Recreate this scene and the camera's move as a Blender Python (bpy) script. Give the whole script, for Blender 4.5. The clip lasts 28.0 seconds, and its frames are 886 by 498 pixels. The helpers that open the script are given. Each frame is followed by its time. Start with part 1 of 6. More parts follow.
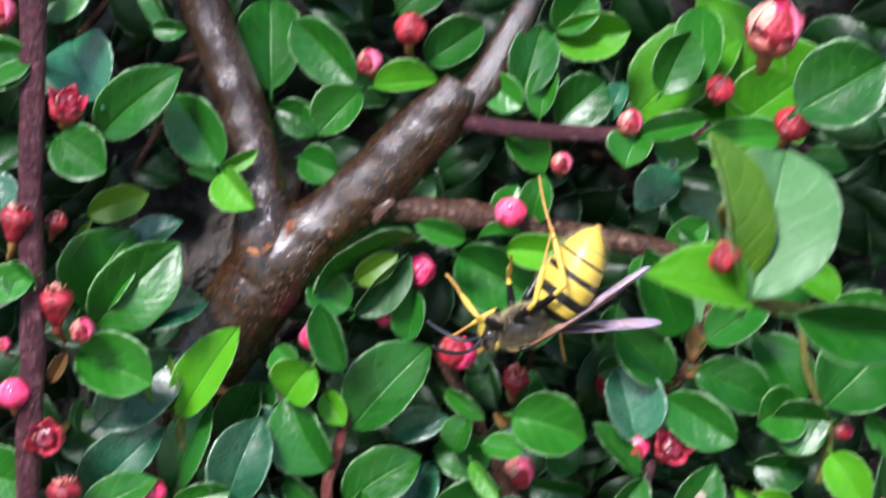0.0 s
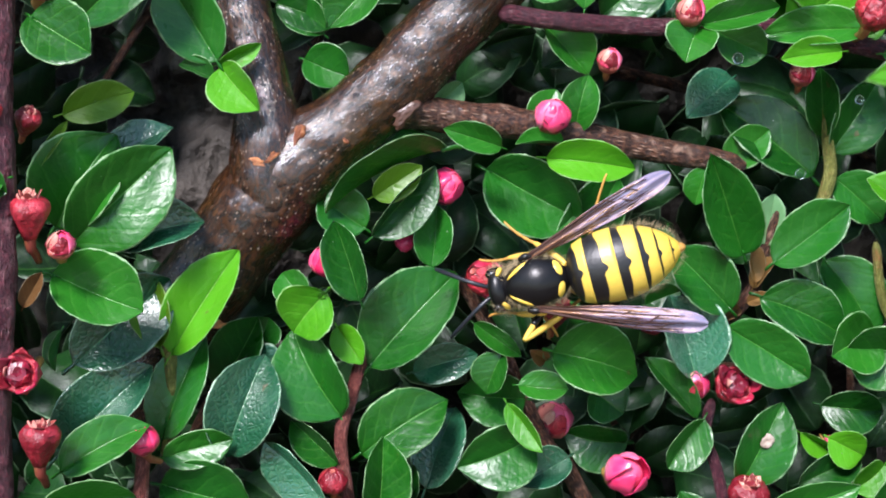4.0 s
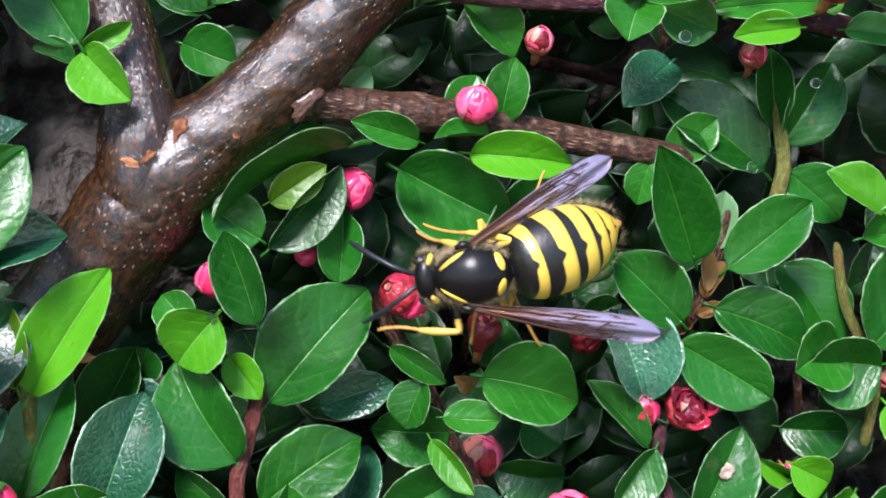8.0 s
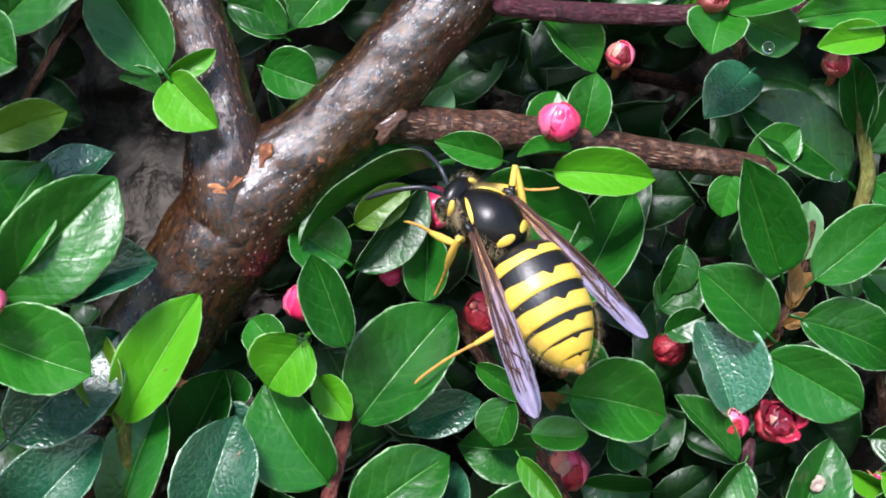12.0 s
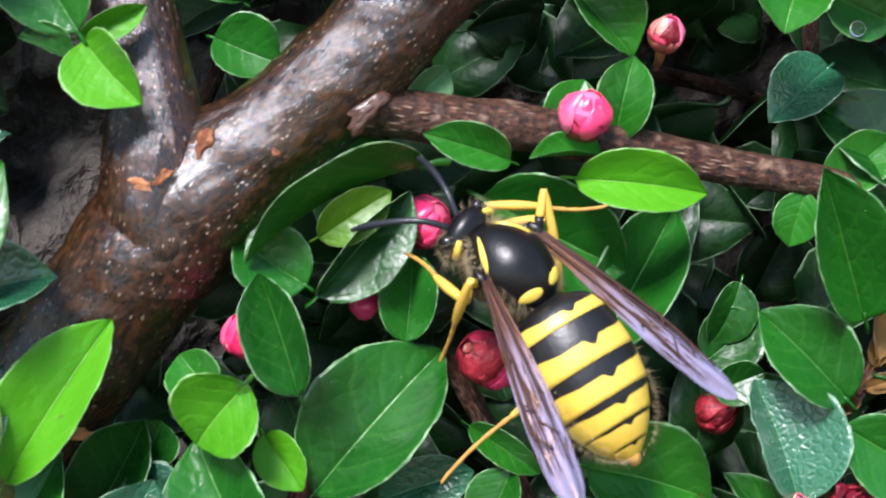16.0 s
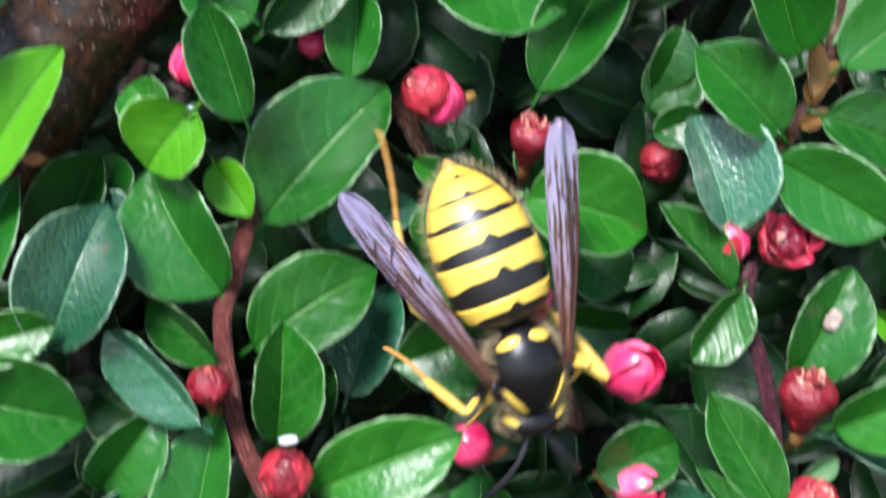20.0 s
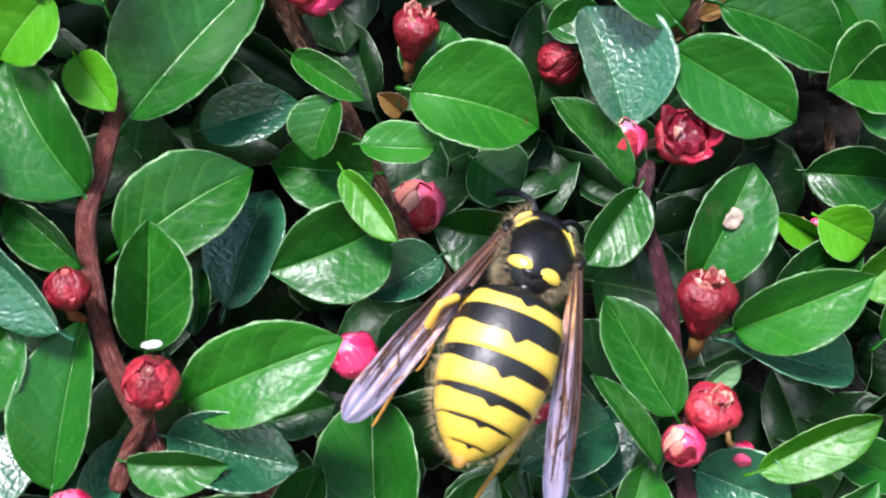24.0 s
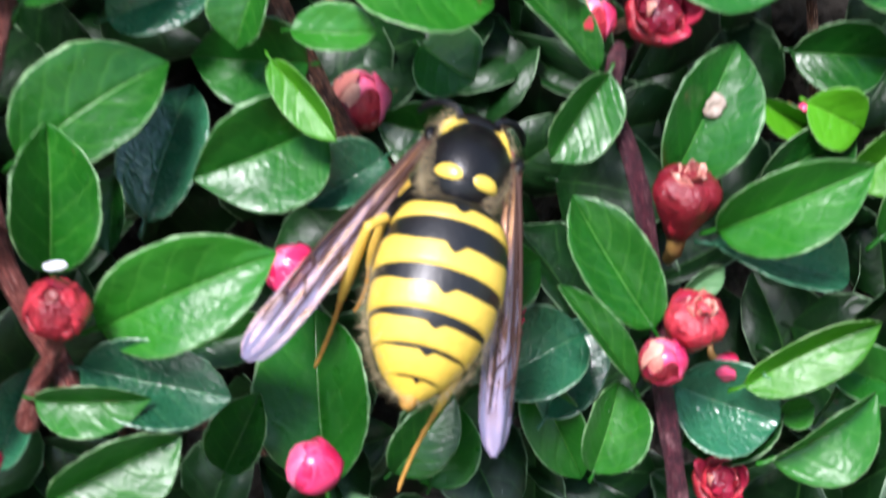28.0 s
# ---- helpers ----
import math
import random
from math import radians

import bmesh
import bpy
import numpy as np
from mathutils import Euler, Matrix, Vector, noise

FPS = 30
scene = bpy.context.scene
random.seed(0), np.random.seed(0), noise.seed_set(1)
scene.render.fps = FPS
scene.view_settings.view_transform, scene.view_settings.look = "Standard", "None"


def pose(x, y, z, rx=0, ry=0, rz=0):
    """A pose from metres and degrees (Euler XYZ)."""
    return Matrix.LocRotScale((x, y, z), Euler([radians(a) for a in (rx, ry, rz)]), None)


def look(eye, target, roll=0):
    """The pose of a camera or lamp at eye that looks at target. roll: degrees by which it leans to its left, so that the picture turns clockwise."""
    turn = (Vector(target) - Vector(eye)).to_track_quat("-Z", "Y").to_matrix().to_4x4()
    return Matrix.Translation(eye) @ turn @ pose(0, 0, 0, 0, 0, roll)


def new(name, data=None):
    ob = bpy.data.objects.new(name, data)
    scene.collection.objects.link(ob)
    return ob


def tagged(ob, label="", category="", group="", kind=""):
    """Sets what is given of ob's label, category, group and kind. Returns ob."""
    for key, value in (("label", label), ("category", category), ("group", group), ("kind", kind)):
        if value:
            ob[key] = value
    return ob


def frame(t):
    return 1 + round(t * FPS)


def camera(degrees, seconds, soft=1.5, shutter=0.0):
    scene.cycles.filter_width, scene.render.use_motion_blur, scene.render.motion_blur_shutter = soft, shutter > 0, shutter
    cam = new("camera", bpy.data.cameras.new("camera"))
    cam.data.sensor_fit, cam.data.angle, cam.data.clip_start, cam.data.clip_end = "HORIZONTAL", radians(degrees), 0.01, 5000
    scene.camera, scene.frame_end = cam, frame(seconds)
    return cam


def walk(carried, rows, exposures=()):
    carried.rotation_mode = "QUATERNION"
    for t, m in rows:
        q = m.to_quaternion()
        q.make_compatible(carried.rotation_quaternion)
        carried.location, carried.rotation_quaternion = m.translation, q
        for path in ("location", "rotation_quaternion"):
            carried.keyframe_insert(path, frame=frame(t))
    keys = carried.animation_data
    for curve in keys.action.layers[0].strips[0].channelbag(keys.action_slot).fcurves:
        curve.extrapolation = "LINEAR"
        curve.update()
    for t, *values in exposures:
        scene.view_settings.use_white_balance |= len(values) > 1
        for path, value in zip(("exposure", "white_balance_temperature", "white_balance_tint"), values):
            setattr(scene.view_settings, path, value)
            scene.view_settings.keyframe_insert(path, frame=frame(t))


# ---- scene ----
cam = camera(36, 28.0, soft=1.8, shutter=0.5)
cam.data.dof.use_dof, cam.data.dof.focus_distance, cam.data.dof.aperture_fstop = True, 0.084, 165.0
MM = 0.001
TILT = pose(0, 0, 0, -20)  # the bank's slope: millimetre plans below lie on it


def eye_pose(x, y, z, yaw, pitch, roll):
    """The camera at x, y, z in millimetres, turned from facing north by yaw to its left, pitch up, and its own roll."""
    return TILT @ pose(x * MM, y * MM, z * MM, 0, 0, yaw) @ pose(0, 0, 0, 90 + pitch) @ pose(0, 0, 0, 0, 0, -roll)


PATH = [
    (0, 9.20, -112.98, 7.25, 3.58, -0.36, -0.33),
    (0.2, 7.95, -111.91, 4.76, 4.01, -0.91, 0.11),
    (0.5, 6.83, -110.76, 3.81, 1.52, -0.74, 0.10),
    (0.6, 7.12, -111.78, 2.56, 1.67, -0.65, 0.27),
    (1, 4.11, -111.39, 2.85, 0.45, -0.28, 0.13),
    (1.5, 2.83, -110.94, 1.62, 0.93, -0.44, 0.07),
    (2, 1.81, -107.91, 2.11, 1.64, 0.19, 0.22),
    (2.5, 0.77, -103.93, 0.36, 1.47, -0.02, 0.06),
    (3, -0.00, -100.54, 0.00, 0.01, 0.00, -0.00),
    (3.5, -0.04, -99.56, -0.09, -0.07, 0.11, -0.03),
    (5.5, -1.32, -92.41, -1.06, -1.26, 0.12, 0.32),
    (6, -0.54, -89.53, -1.89, -2.93, -0.34, 0.31),
    (6.5, -1.75, -86.12, -1.78, -4.07, -0.53, 0.60),
    (7, -2.66, -85.87, -1.15, -4.19, -0.11, 1.06),
    (7.5, -3.73, -84.90, -0.26, -5.34, 0.37, 1.32),
    (8, -3.30, -84.48, -0.64, -5.94, 0.91, 1.38),
    (8.5, -4.44, -84.60, -0.06, -6.42, 0.61, 1.46),
    (9, -4.87, -85.99, 0.45, -5.72, 1.50, 1.74),
    (9.5, -5.90, -86.63, 0.72, -4.60, 1.06, 1.76),
    (10, -5.74, -85.88, 0.70, -4.84, 0.64, 1.92),
    (10.5, -6.79, -85.48, 0.91, -4.50, 0.65, 2.11),
    (11, -5.98, -84.69, 0.95, -4.91, 0.40, 2.36),
    (11.5, -6.55, -84.79, 1.51, -4.50, 0.45, 2.77),
    (13.5, -1.27, -71.86, -1.71, -2.44, 0.66, 0.61),
    (13.8, -2.24, -68.13, -2.28, -3.32, -0.64, 0.80),
    (14, -0.47, -68.66, -1.77, -2.40, 0.81, 0.37),
    (14.5, 2.02, -66.85, -0.64, -1.21, 0.60, 0.39),
    (15, 0.58, -66.63, -1.91, -1.92, 3.41, 0.44),
    (15.5, -1.32, -65.85, 1.31, -1.66, 2.11, 0.50),
    (16, -2.61, -65.60, -0.04, -3.00, 2.85, 0.56),
    (16.5, -4.18, -65.27, -0.39, -2.82, 2.28, 0.63),
    (17, -3.56, -65.42, -0.82, -3.02, 1.49, 0.76),
    (17.5, -1.87, -66.19, -1.25, -3.02, 1.24, 0.84),
    (18, -4.75, -67.32, -2.03, -2.16, 1.35, 0.78),
    (18.5, -3.08, -66.59, -0.93, -2.68, 1.24, 0.84),
    (19, -3.35, -67.15, -3.01, -2.04, -0.08, 0.66),
    (19.5, -2.48, -67.55, -3.55, -2.03, -0.81, 0.71),
    (20, 0.67, -67.95, -7.17, -2.41, -2.38, 0.59),
    (20.2, 0.45, -68.22, -9.81, -3.13, -3.18, 0.53),
    (20.5, 1.35, -69.35, -11.35, -2.46, -2.82, 0.61),
    (21, 2.60, -69.09, -11.80, -2.81, -2.90, 0.55),
    (21.5, 5.28, -68.63, -14.22, -3.05, -3.47, 0.45),
    (22, 4.97, -68.47, -12.67, -3.05, -3.00, 0.56),
    (22.5, 4.81, -67.28, -11.65, -3.38, -3.08, 0.70),
    (24.5, 3.47, -64.21, -11.54, -4.50, -3.51, 1.03),
    (25, 2.66, -64.78, -12.19, -4.32, -4.03, 1.04),
    (25.5, 3.60, -64.02, -12.60, -4.73, -4.40, 1.01),
    (26, 3.42, -63.69, -12.52, -5.06, -4.20, 0.94),
    (26.5, 2.04, -64.06, -12.38, -4.27, -3.90, 1.04),
    (27, 1.81, -63.58, -12.66, -4.24, -4.47, 1.27),
    (27.5, 4.21, -62.02, -10.73, -5.03, -4.65, 2.00),
    (28, 5.16, -56.99, -11.93, -6.18, -7.44, 2.31),
]
walk(cam, [(t, eye_pose(*p)) for t, *p in PATH], [(0, 1.95), (16, 2.0), (20, 2.06), (28, 2.06)])

# ---------------------------------------------------------------- light
world = bpy.data.worlds.new("overcast_sky")
scene.world = world
world.use_nodes = True
wn = world.node_tree
sky = wn.nodes.new("ShaderNodeTexSky")
sky.sky_type = "NISHITA"
sky.sun_disc = False
sky.sun_elevation, sky.sun_rotation = radians(56), radians(206)
sky.air_density, sky.dust_density = 1.4, 0.6
wn.links.new(sky.outputs[0], wn.nodes["Background"].inputs[0])
wn.nodes["Background"].inputs[1].default_value = 0.06

sun = new("sun", bpy.data.lights.new("sun", "SUN"))
sun.data.energy, sun.data.angle, sun.data.color = 2.0, radians(16), (1.03, 0.98, 1.06)
sun.matrix_basis = look((-0.25, -0.5, 0.82), (0, 0, 0))


# ---------------------------------------------------------------- materials
class Nodes:
    """A short way to write node trees."""

    def __init__(self, name):
        self.mat = bpy.data.materials.new(name)
        self.mat.use_nodes = True
        self.tree = self.mat.node_tree
        self.shader = self.tree.nodes["Principled BSDF"]

    def add(self, kind, **inputs):
        node = self.tree.nodes.new("ShaderNode" + kind)
        for key, value in inputs.items():
            self.put(node.inputs[key.replace("_", " ")], value)
        return node

    def put(self, socket, value):
        if isinstance(value, bpy.types.NodeSocket):
            self.tree.links.new(value, socket)
        else:
            socket.default_value = value

    def math(self, op, a, b=0.0, clamp=False):
        node = self.tree.nodes.new("ShaderNodeMath")
        node.operation, node.use_clamp = op, clamp
        self.put(node.inputs[0], a)
        self.put(node.inputs[1], b)
        return node.outputs[0]

    def ramp(self, value, low, high, a=0.0, b=1.0):
        node = self.tree.nodes.new("ShaderNodeMapRange")
        node.interpolation_type = "SMOOTHSTEP"
        for n, v in zip(range(5), (value, low, high, a, b)):
            self.put(node.inputs[n], v)
        return node.outputs[0]

    def mix(self, factor, a, b, blend="MIX"):
        node = self.tree.nodes.new("ShaderNodeMix")
        node.data_type, node.blend_type = "RGBA", blend
        self.put(node.inputs[0], factor)
        self.put(node.inputs[6], a)
        self.put(node.inputs[7], b)
        return node.outputs[2]

    def noise(self, scale, detail=3.0, where=None, rough=0.55):
        node = self.add("TexNoise", Scale=scale, Detail=detail, Roughness=rough)
        self.put(node.inputs["Vector"], where if where else self.tree.nodes.new("ShaderNodeTexCoord").outputs["Object"])
        return node.outputs["Fac"]

    def spread(self, scale, where=None):
        node = self.add("TexVoronoi", Scale=scale)
        self.put(node.inputs["Vector"], where if where else self.tree.nodes.new("ShaderNodeTexCoord").outputs["Object"])
        return node.outputs["Distance"]

    def bump(self, height, strength, distance):
        return self.add("Bump", Strength=strength, Distance=distance, Height=height).outputs[0]

    def place(self):
        return self.tree.nodes.new("ShaderNodeNewGeometry").outputs["Position"]

    def uv(self):
        node = self.add("SeparateXYZ")
        self.put(node.inputs[0], self.tree.nodes.new("ShaderNodeTexCoord").outputs["UV"])
        return node.outputs[0], node.outputs[1]

    def chance(self, island=False):
        if island:
            return self.tree.nodes.new("ShaderNodeNewGeometry").outputs["Random Per Island"]
        return self.tree.nodes.new("ShaderNodeObjectInfo").outputs["Random"]

    def set(self, **inputs):
        for key, value in inputs.items():
            self.put(self.shader.inputs[key.replace("_", " ")], value)
        return self


def rgb(r, g, b):
    return (r, g, b, 1.0)


def leaf_material(name, dark, light, rib, margin, rough, sheer, island=False, quilt=0.1):
    """A leathery leaf: mottled blade, midrib and slanting side veins, thin pale margin."""
    n = Nodes(name)
    u, v = n.uv()
    side = n.math("ABSOLUTE", n.math("SUBTRACT", n.math("MULTIPLY", u, 2.0), 1.0))
    here = n.place()
    tone = n.ramp(n.math("ADD", n.math("MULTIPLY", n.noise(330, 3, here), 0.75), n.math("MULTIPLY", n.chance(island), 0.6)), 0.3, 0.95)
    blade = n.mix(tone, dark, light)
    blade = n.mix(n.math("MULTIPLY", n.ramp(n.noise(2600, 2, here), 0.55, 0.8), 0.35), blade, light)
    slant = n.math("SUBTRACT", v, n.math("MULTIPLY", n.math("POWER", side, 1.3), 0.34))
    glossy = quilt > 1
    veins = n.math("SINE", n.math("MULTIPLY", n.math("ADD", slant, n.math("MULTIPLY", n.noise(420, 2, here), 0.16)), 31.0))
    fine = n.ramp(veins, 0.86, 1.0)
    net = n.add("TexVoronoi", Scale=2300.0 if glossy else 1350.0, Vector=here)
    net.feature = "DISTANCE_TO_EDGE"
    net = net.outputs["Distance"]
    mesh = n.ramp(net, 0.0, 0.09, 1.0, 0.0)
    blade = n.mix(n.math("MULTIPLY", fine, 0.13), blade, rib)
    blade = n.mix(n.math("MULTIPLY", mesh, 0.06), blade, rib)
    mid = n.ramp(side, 0.012, 0.035, 1.0, 0.0)
    blade = n.mix(n.math("MULTIPLY", mid, 0.4), blade, rib)
    edge = n.ramp(n.math("ADD", side, n.math("MULTIPLY", n.noise(2600, 2, here), 0.09)), 0.985, 1.03)
    blade = n.mix(n.math("MULTIPLY", edge, n.ramp(n.noise(1100, 2, here), 0.35, 0.65, 0.25, 0.8)), blade, n.mix(0.35, margin, rgb(0.5, 0.6, 0.5)))
    speck = n.math("MULTIPLY", n.ramp(n.spread(1700, here), 0.035, 0.06, 1.0, 0.0), n.ramp(n.noise(500, 2, here), 0.5, 0.6))
    blade = n.mix(n.math("MULTIPLY", speck, 0.8), blade, rgb(0.5, 0.62, 0.48))
    scar = n.ramp(n.noise(800, 2, here, 0.4), 0.75, 0.79)
    blade = n.mix(n.math("MULTIPLY", scar, 0.6), blade, rgb(0.12, 0.07, 0.03))
    height = n.math("ADD", n.math("MULTIPLY", n.ramp(veins, 0.35, 1.0), -0.16), n.math("MULTIPLY", mid, -0.5))
    height = n.math("ADD", height, n.math("MULTIPLY", n.ramp(net, 0.0, 0.3), 0.2 + 0.3 * glossy))
    height = n.math("ADD", height, n.math("MULTIPLY", n.noise(600, 2, here), 0.8))
    height = n.math("ADD", height, n.math("MULTIPLY", n.noise(4200, 2, here, 0.6), 0.35))
    relief = n.bump(height, 0.8, 0.000055 if glossy else 0.00007)
    n.set(Base_Color=blade, Roughness=n.ramp(n.noise(700, 2, here), 0.3, 0.7, rough - 0.03, rough + 0.1), Normal=relief, Coat_Normal=relief,
          Specular_IOR_Level=0.7 if glossy else 0.5, Coat_Weight=0.6 if glossy else 0.0, Coat_Roughness=0.33 if glossy else 0.3, Coat_IOR=1.5)
    thin = n.add("BsdfTranslucent", Color=n.mix(0.5, blade, margin))
    both = n.add("MixShader", Fac=sheer)
    n.put(both.inputs[1], n.shader.outputs[0])
    n.put(both.inputs[2], thin.outputs[0])
    n.put(n.tree.nodes["Material Output"].inputs["Surface"], both.outputs[0])
    return n.mat


def plain_material(name, low, high, rough, scale, bump=0.3, depth=0.0001, coat=0.0, sheer=0.0, random_tone=0.3):
    n = Nodes(name)
    here = n.tree.nodes.new("ShaderNodeTexCoord").outputs["Object"]
    f = n.ramp(n.math("ADD", n.noise(scale, 4, here), n.math("MULTIPLY", n.math("SUBTRACT", n.chance(), 0.5), random_tone)), 0.3, 0.72)
    relief = n.bump(n.noise(scale * 2.2, 4, here), bump, depth)
    n.set(Base_Color=n.mix(f, low, high), Roughness=rough, Normal=relief, Coat_Normal=relief,
          Coat_Weight=coat, Coat_Roughness=0.12)
    if sheer:
        n.set(Subsurface_Weight=sheer, Subsurface_Radius=(0.0006, 0.0002, 0.0002))
    return n.mat


def bark_material(name, low, high, pale, rough, coat, relief_by=1.0):
    """Bark: stretched fissures, flaking scales, small pale warts, worn patches; under a water film where coat is high."""
    n = Nodes(name)
    u, v = n.uv()
    wet = coat > 0.8
    wrap = n.add("CombineXYZ", X=n.math("MULTIPLY", u, 3.0 if wet else 1.3), Y=n.math("MULTIPLY", v, 0.55 if wet else 0.9), Z=0.0).outputs[0]
    here = n.tree.nodes.new("ShaderNodeTexCoord").outputs["Object"]
    grain = n.noise(9.0, 6, wrap, 0.7)
    flake = n.spread(11.0 if wet else 7.0, n.mix(0.12, wrap, n.add("TexNoise", Scale=14.0, Vector=wrap).outputs["Color"]))
    blotch = n.noise(150 if wet else 900, 4, here)
    base = n.mix(n.ramp(grain, 0.36, 0.7), low, high)
    base = n.mix(n.math("MULTIPLY", n.ramp(blotch, 0.56, 0.76), 0.34 if wet else 0.75), base, pale)
    base = n.mix(n.math("MULTIPLY", n.ramp(flake, 0.3, 0.75), 0.5), base, low)
    base = n.mix(n.math("MULTIPLY", n.ramp(n.noise(2400, 3, here), 0.48, 0.62), 0.5), base, low)
    # short pale pores that run along the stem; wet bark has glints painted into them
    dash = n.add("CombineXYZ", X=n.math("MULTIPLY", u, 26.0), Y=n.math("MULTIPLY", v, 5.0), Z=0.0).outputs[0]
    wart = n.ramp(n.spread(1.5 if wet else 0.7, dash), 0.12, 0.24 if wet else 0.36, 1.0, 0.0)
    wart = n.math("MULTIPLY", wart, n.ramp(n.noise(500, 2, here), 0.44, 0.56))
    base = n.mix(n.math("MULTIPLY", wart, 0.5 if wet else 0.75), base, pale if not wet else rgb(0.6, 0.45, 0.34))
    height = n.math("ADD", n.math("MULTIPLY", grain, 1.1), n.math("MULTIPLY", wart, 0.6))
    height = n.math("ADD", height, n.math("MULTIPLY", flake, -0.6))
    height = n.math("ADD", height, n.math("MULTIPLY", n.noise(1500, 5, here), 0.8))
    relief = n.bump(height, 0.8, (0.00012 if wet else 0.0003) * relief_by)
    ridges = n.add("CombineXYZ", X=n.math("MULTIPLY", u, 34.0), Y=n.math("MULTIPLY", v, 9.0), Z=0.0).outputs[0]
    ripple = n.math("MULTIPLY", n.noise(1.6, 3, ridges, 0.6), 0.9)
    film = n.bump(n.math("ADD", n.math("ADD", n.math("MULTIPLY", grain, 0.6), n.math("MULTIPLY", n.noise(700, 2, here), 0.7)), n.math("ADD", n.math("MULTIPLY", wart, 0.35), n.math("ADD", ripple, n.math("MULTIPLY", n.noise(2600, 3, here, 0.6), 0.45)))), 0.75, 0.00009)
    n.set(Base_Color=base, Roughness=n.ramp(n.noise(420, 3, here), 0.35, 0.65, rough - 0.05, rough + 0.2), Normal=relief,
          Specular_IOR_Level=0.15 if wet else 0.3, Coat_Weight=1.0 * coat, Coat_Roughness=0.1 if wet else 0.17, Coat_IOR=1.62 if wet else 1.5, Coat_Normal=film)
    return n.mat


LEAF = {
    "d": leaf_material("leaf_dark_green", rgb(0.0035, 0.05, 0.004), rgb(0.011, 0.112, 0.009), rgb(0.07, 0.25, 0.03), rgb(0.24, 0.48, 0.15), 0.3, 0.12),
    "m": leaf_material("leaf_green", rgb(0.006, 0.076, 0.005), rgb(0.02, 0.16, 0.011), rgb(0.11, 0.34, 0.05), rgb(0.3, 0.56, 0.17), 0.31, 0.16),
    "b": leaf_material("leaf_young_green", rgb(0.035, 0.2, 0.005), rgb(0.085, 0.35, 0.01), rgb(0.2, 0.46, 0.05), rgb(0.36, 0.6, 0.16), 0.38, 0.28),
    # glossy kind: the sky's bluish sheen is put into the base colour
    "g": leaf_material("leaf_glossy_sky_sheen", rgb(0.006, 0.06, 0.024), rgb(0.018, 0.13, 0.06), rgb(0.09, 0.25, 0.1), rgb(0.27, 0.5, 0.26), 0.24, 0.06, quilt=1.3),
    "y": leaf_material("leaf_yellow_green", rgb(0.045, 0.13, 0.003), rgb(0.09, 0.21, 0.008), rgb(0.2, 0.38, 0.06), rgb(0.35, 0.48, 0.1), 0.38, 0.24),
    "p": leaf_material("leaf_pale_underside", rgb(0.07, 0.2, 0.06), rgb(0.15, 0.33, 0.14), rgb(0.26, 0.46, 0.22), rgb(0.38, 0.57, 0.3), 0.5, 0.26),
}
LEAF["r"] = leaf_material("brown_bract", rgb(0.10, 0.045, 0.012), rgb(0.24, 0.13, 0.035), rgb(0.3, 0.2, 0.08), rgb(0.3, 0.2, 0.09), 0.5, 0.1)
# leaf green with the shade of the inner foliage put into the colour
LEAF_SHADED = leaf_material("leaf_inner_shaded_green", rgb(0.0015, 0.018, 0.003), rgb(0.005, 0.042, 0.006), rgb(0.05, 0.17, 0.03), rgb(0.12, 0.3, 0.08), 0.42, 0.10, True)
BARK = {
    "bark": bark_material("wet_brown_bark", rgb(0.005, 0.002, 0.001), rgb(0.09, 0.03, 0.007), rgb(0.25, 0.115, 0.025), 0.42, 1.0),
    "twigbrown": bark_material("brown_twig_bark", rgb(0.022, 0.008, 0.005), rgb(0.23, 0.092, 0.046), rgb(0.56, 0.36, 0.25), 0.5, 0.4, 2.4),
    "twigred": bark_material("red_twig_bark", rgb(0.11, 0.022, 0.018), rgb(0.42, 0.13, 0.1), rgb(0.62, 0.36, 0.3), 0.5, 0.2, 2.4),
    "stempurple": bark_material("purple_stem_bark", rgb(0.035, 0.007, 0.014), rgb(0.17, 0.034, 0.05), rgb(0.36, 0.17, 0.18), 0.5, 0.2, 2.4),
    "twigyellow": bark_material("young_stem_bark", rgb(0.09, 0.1, 0.015), rgb(0.3, 0.29, 0.08), rgb(0.28, 0.10, 0.04), 0.5, 0.1, 1.0),
}
PETAL = plain_material("pink_petal", rgb(0.58, 0.008, 0.07), rgb(0.86, 0.06, 0.19), 0.34, 380, 0.6, 0.0001, 0.35, 0.12)
PETAL_PALE = plain_material("pale_pink_petal", rgb(0.74, 0.03, 0.14), rgb(0.92, 0.22, 0.36), 0.34, 420, 0.6, 0.0001, 0.35, 0.12)
SEPAL = plain_material("crimson_sepal", rgb(0.13, 0.006, 0.018), rgb(0.42, 0.022, 0.06), 0.34, 650, 0.6, 0.0002, 0.35, 0.08)
SEPAL_RED = plain_material("red_calyx", rgb(0.17, 0.006, 0.014), rgb(0.5, 0.03, 0.05), 0.4, 1300, 1.0, 0.0002, 0.25, 0.08, 0.4)
SEPAL_TIP = plain_material("dry_sepal_tip", rgb(0.5, 0.17, 0.14), rgb(0.72, 0.4, 0.3), 0.55, 900, 0.5, 0.0001)
SEPAL_BROWN = plain_material("brown_bud_scale", rgb(0.14, 0.022, 0.02), rgb(0.42, 0.10, 0.075), 0.45, 700, 0.6, 0.0002, 0.15)
STALK = plain_material("reddish_stalk", rgb(0.2, 0.035, 0.025), rgb(0.3, 0.17, 0.045), 0.5, 350, 0.3, 0.0001)
STONE = Nodes("grey_stone")
_h = STONE.tree.nodes.new("ShaderNodeTexCoord").outputs["Object"]
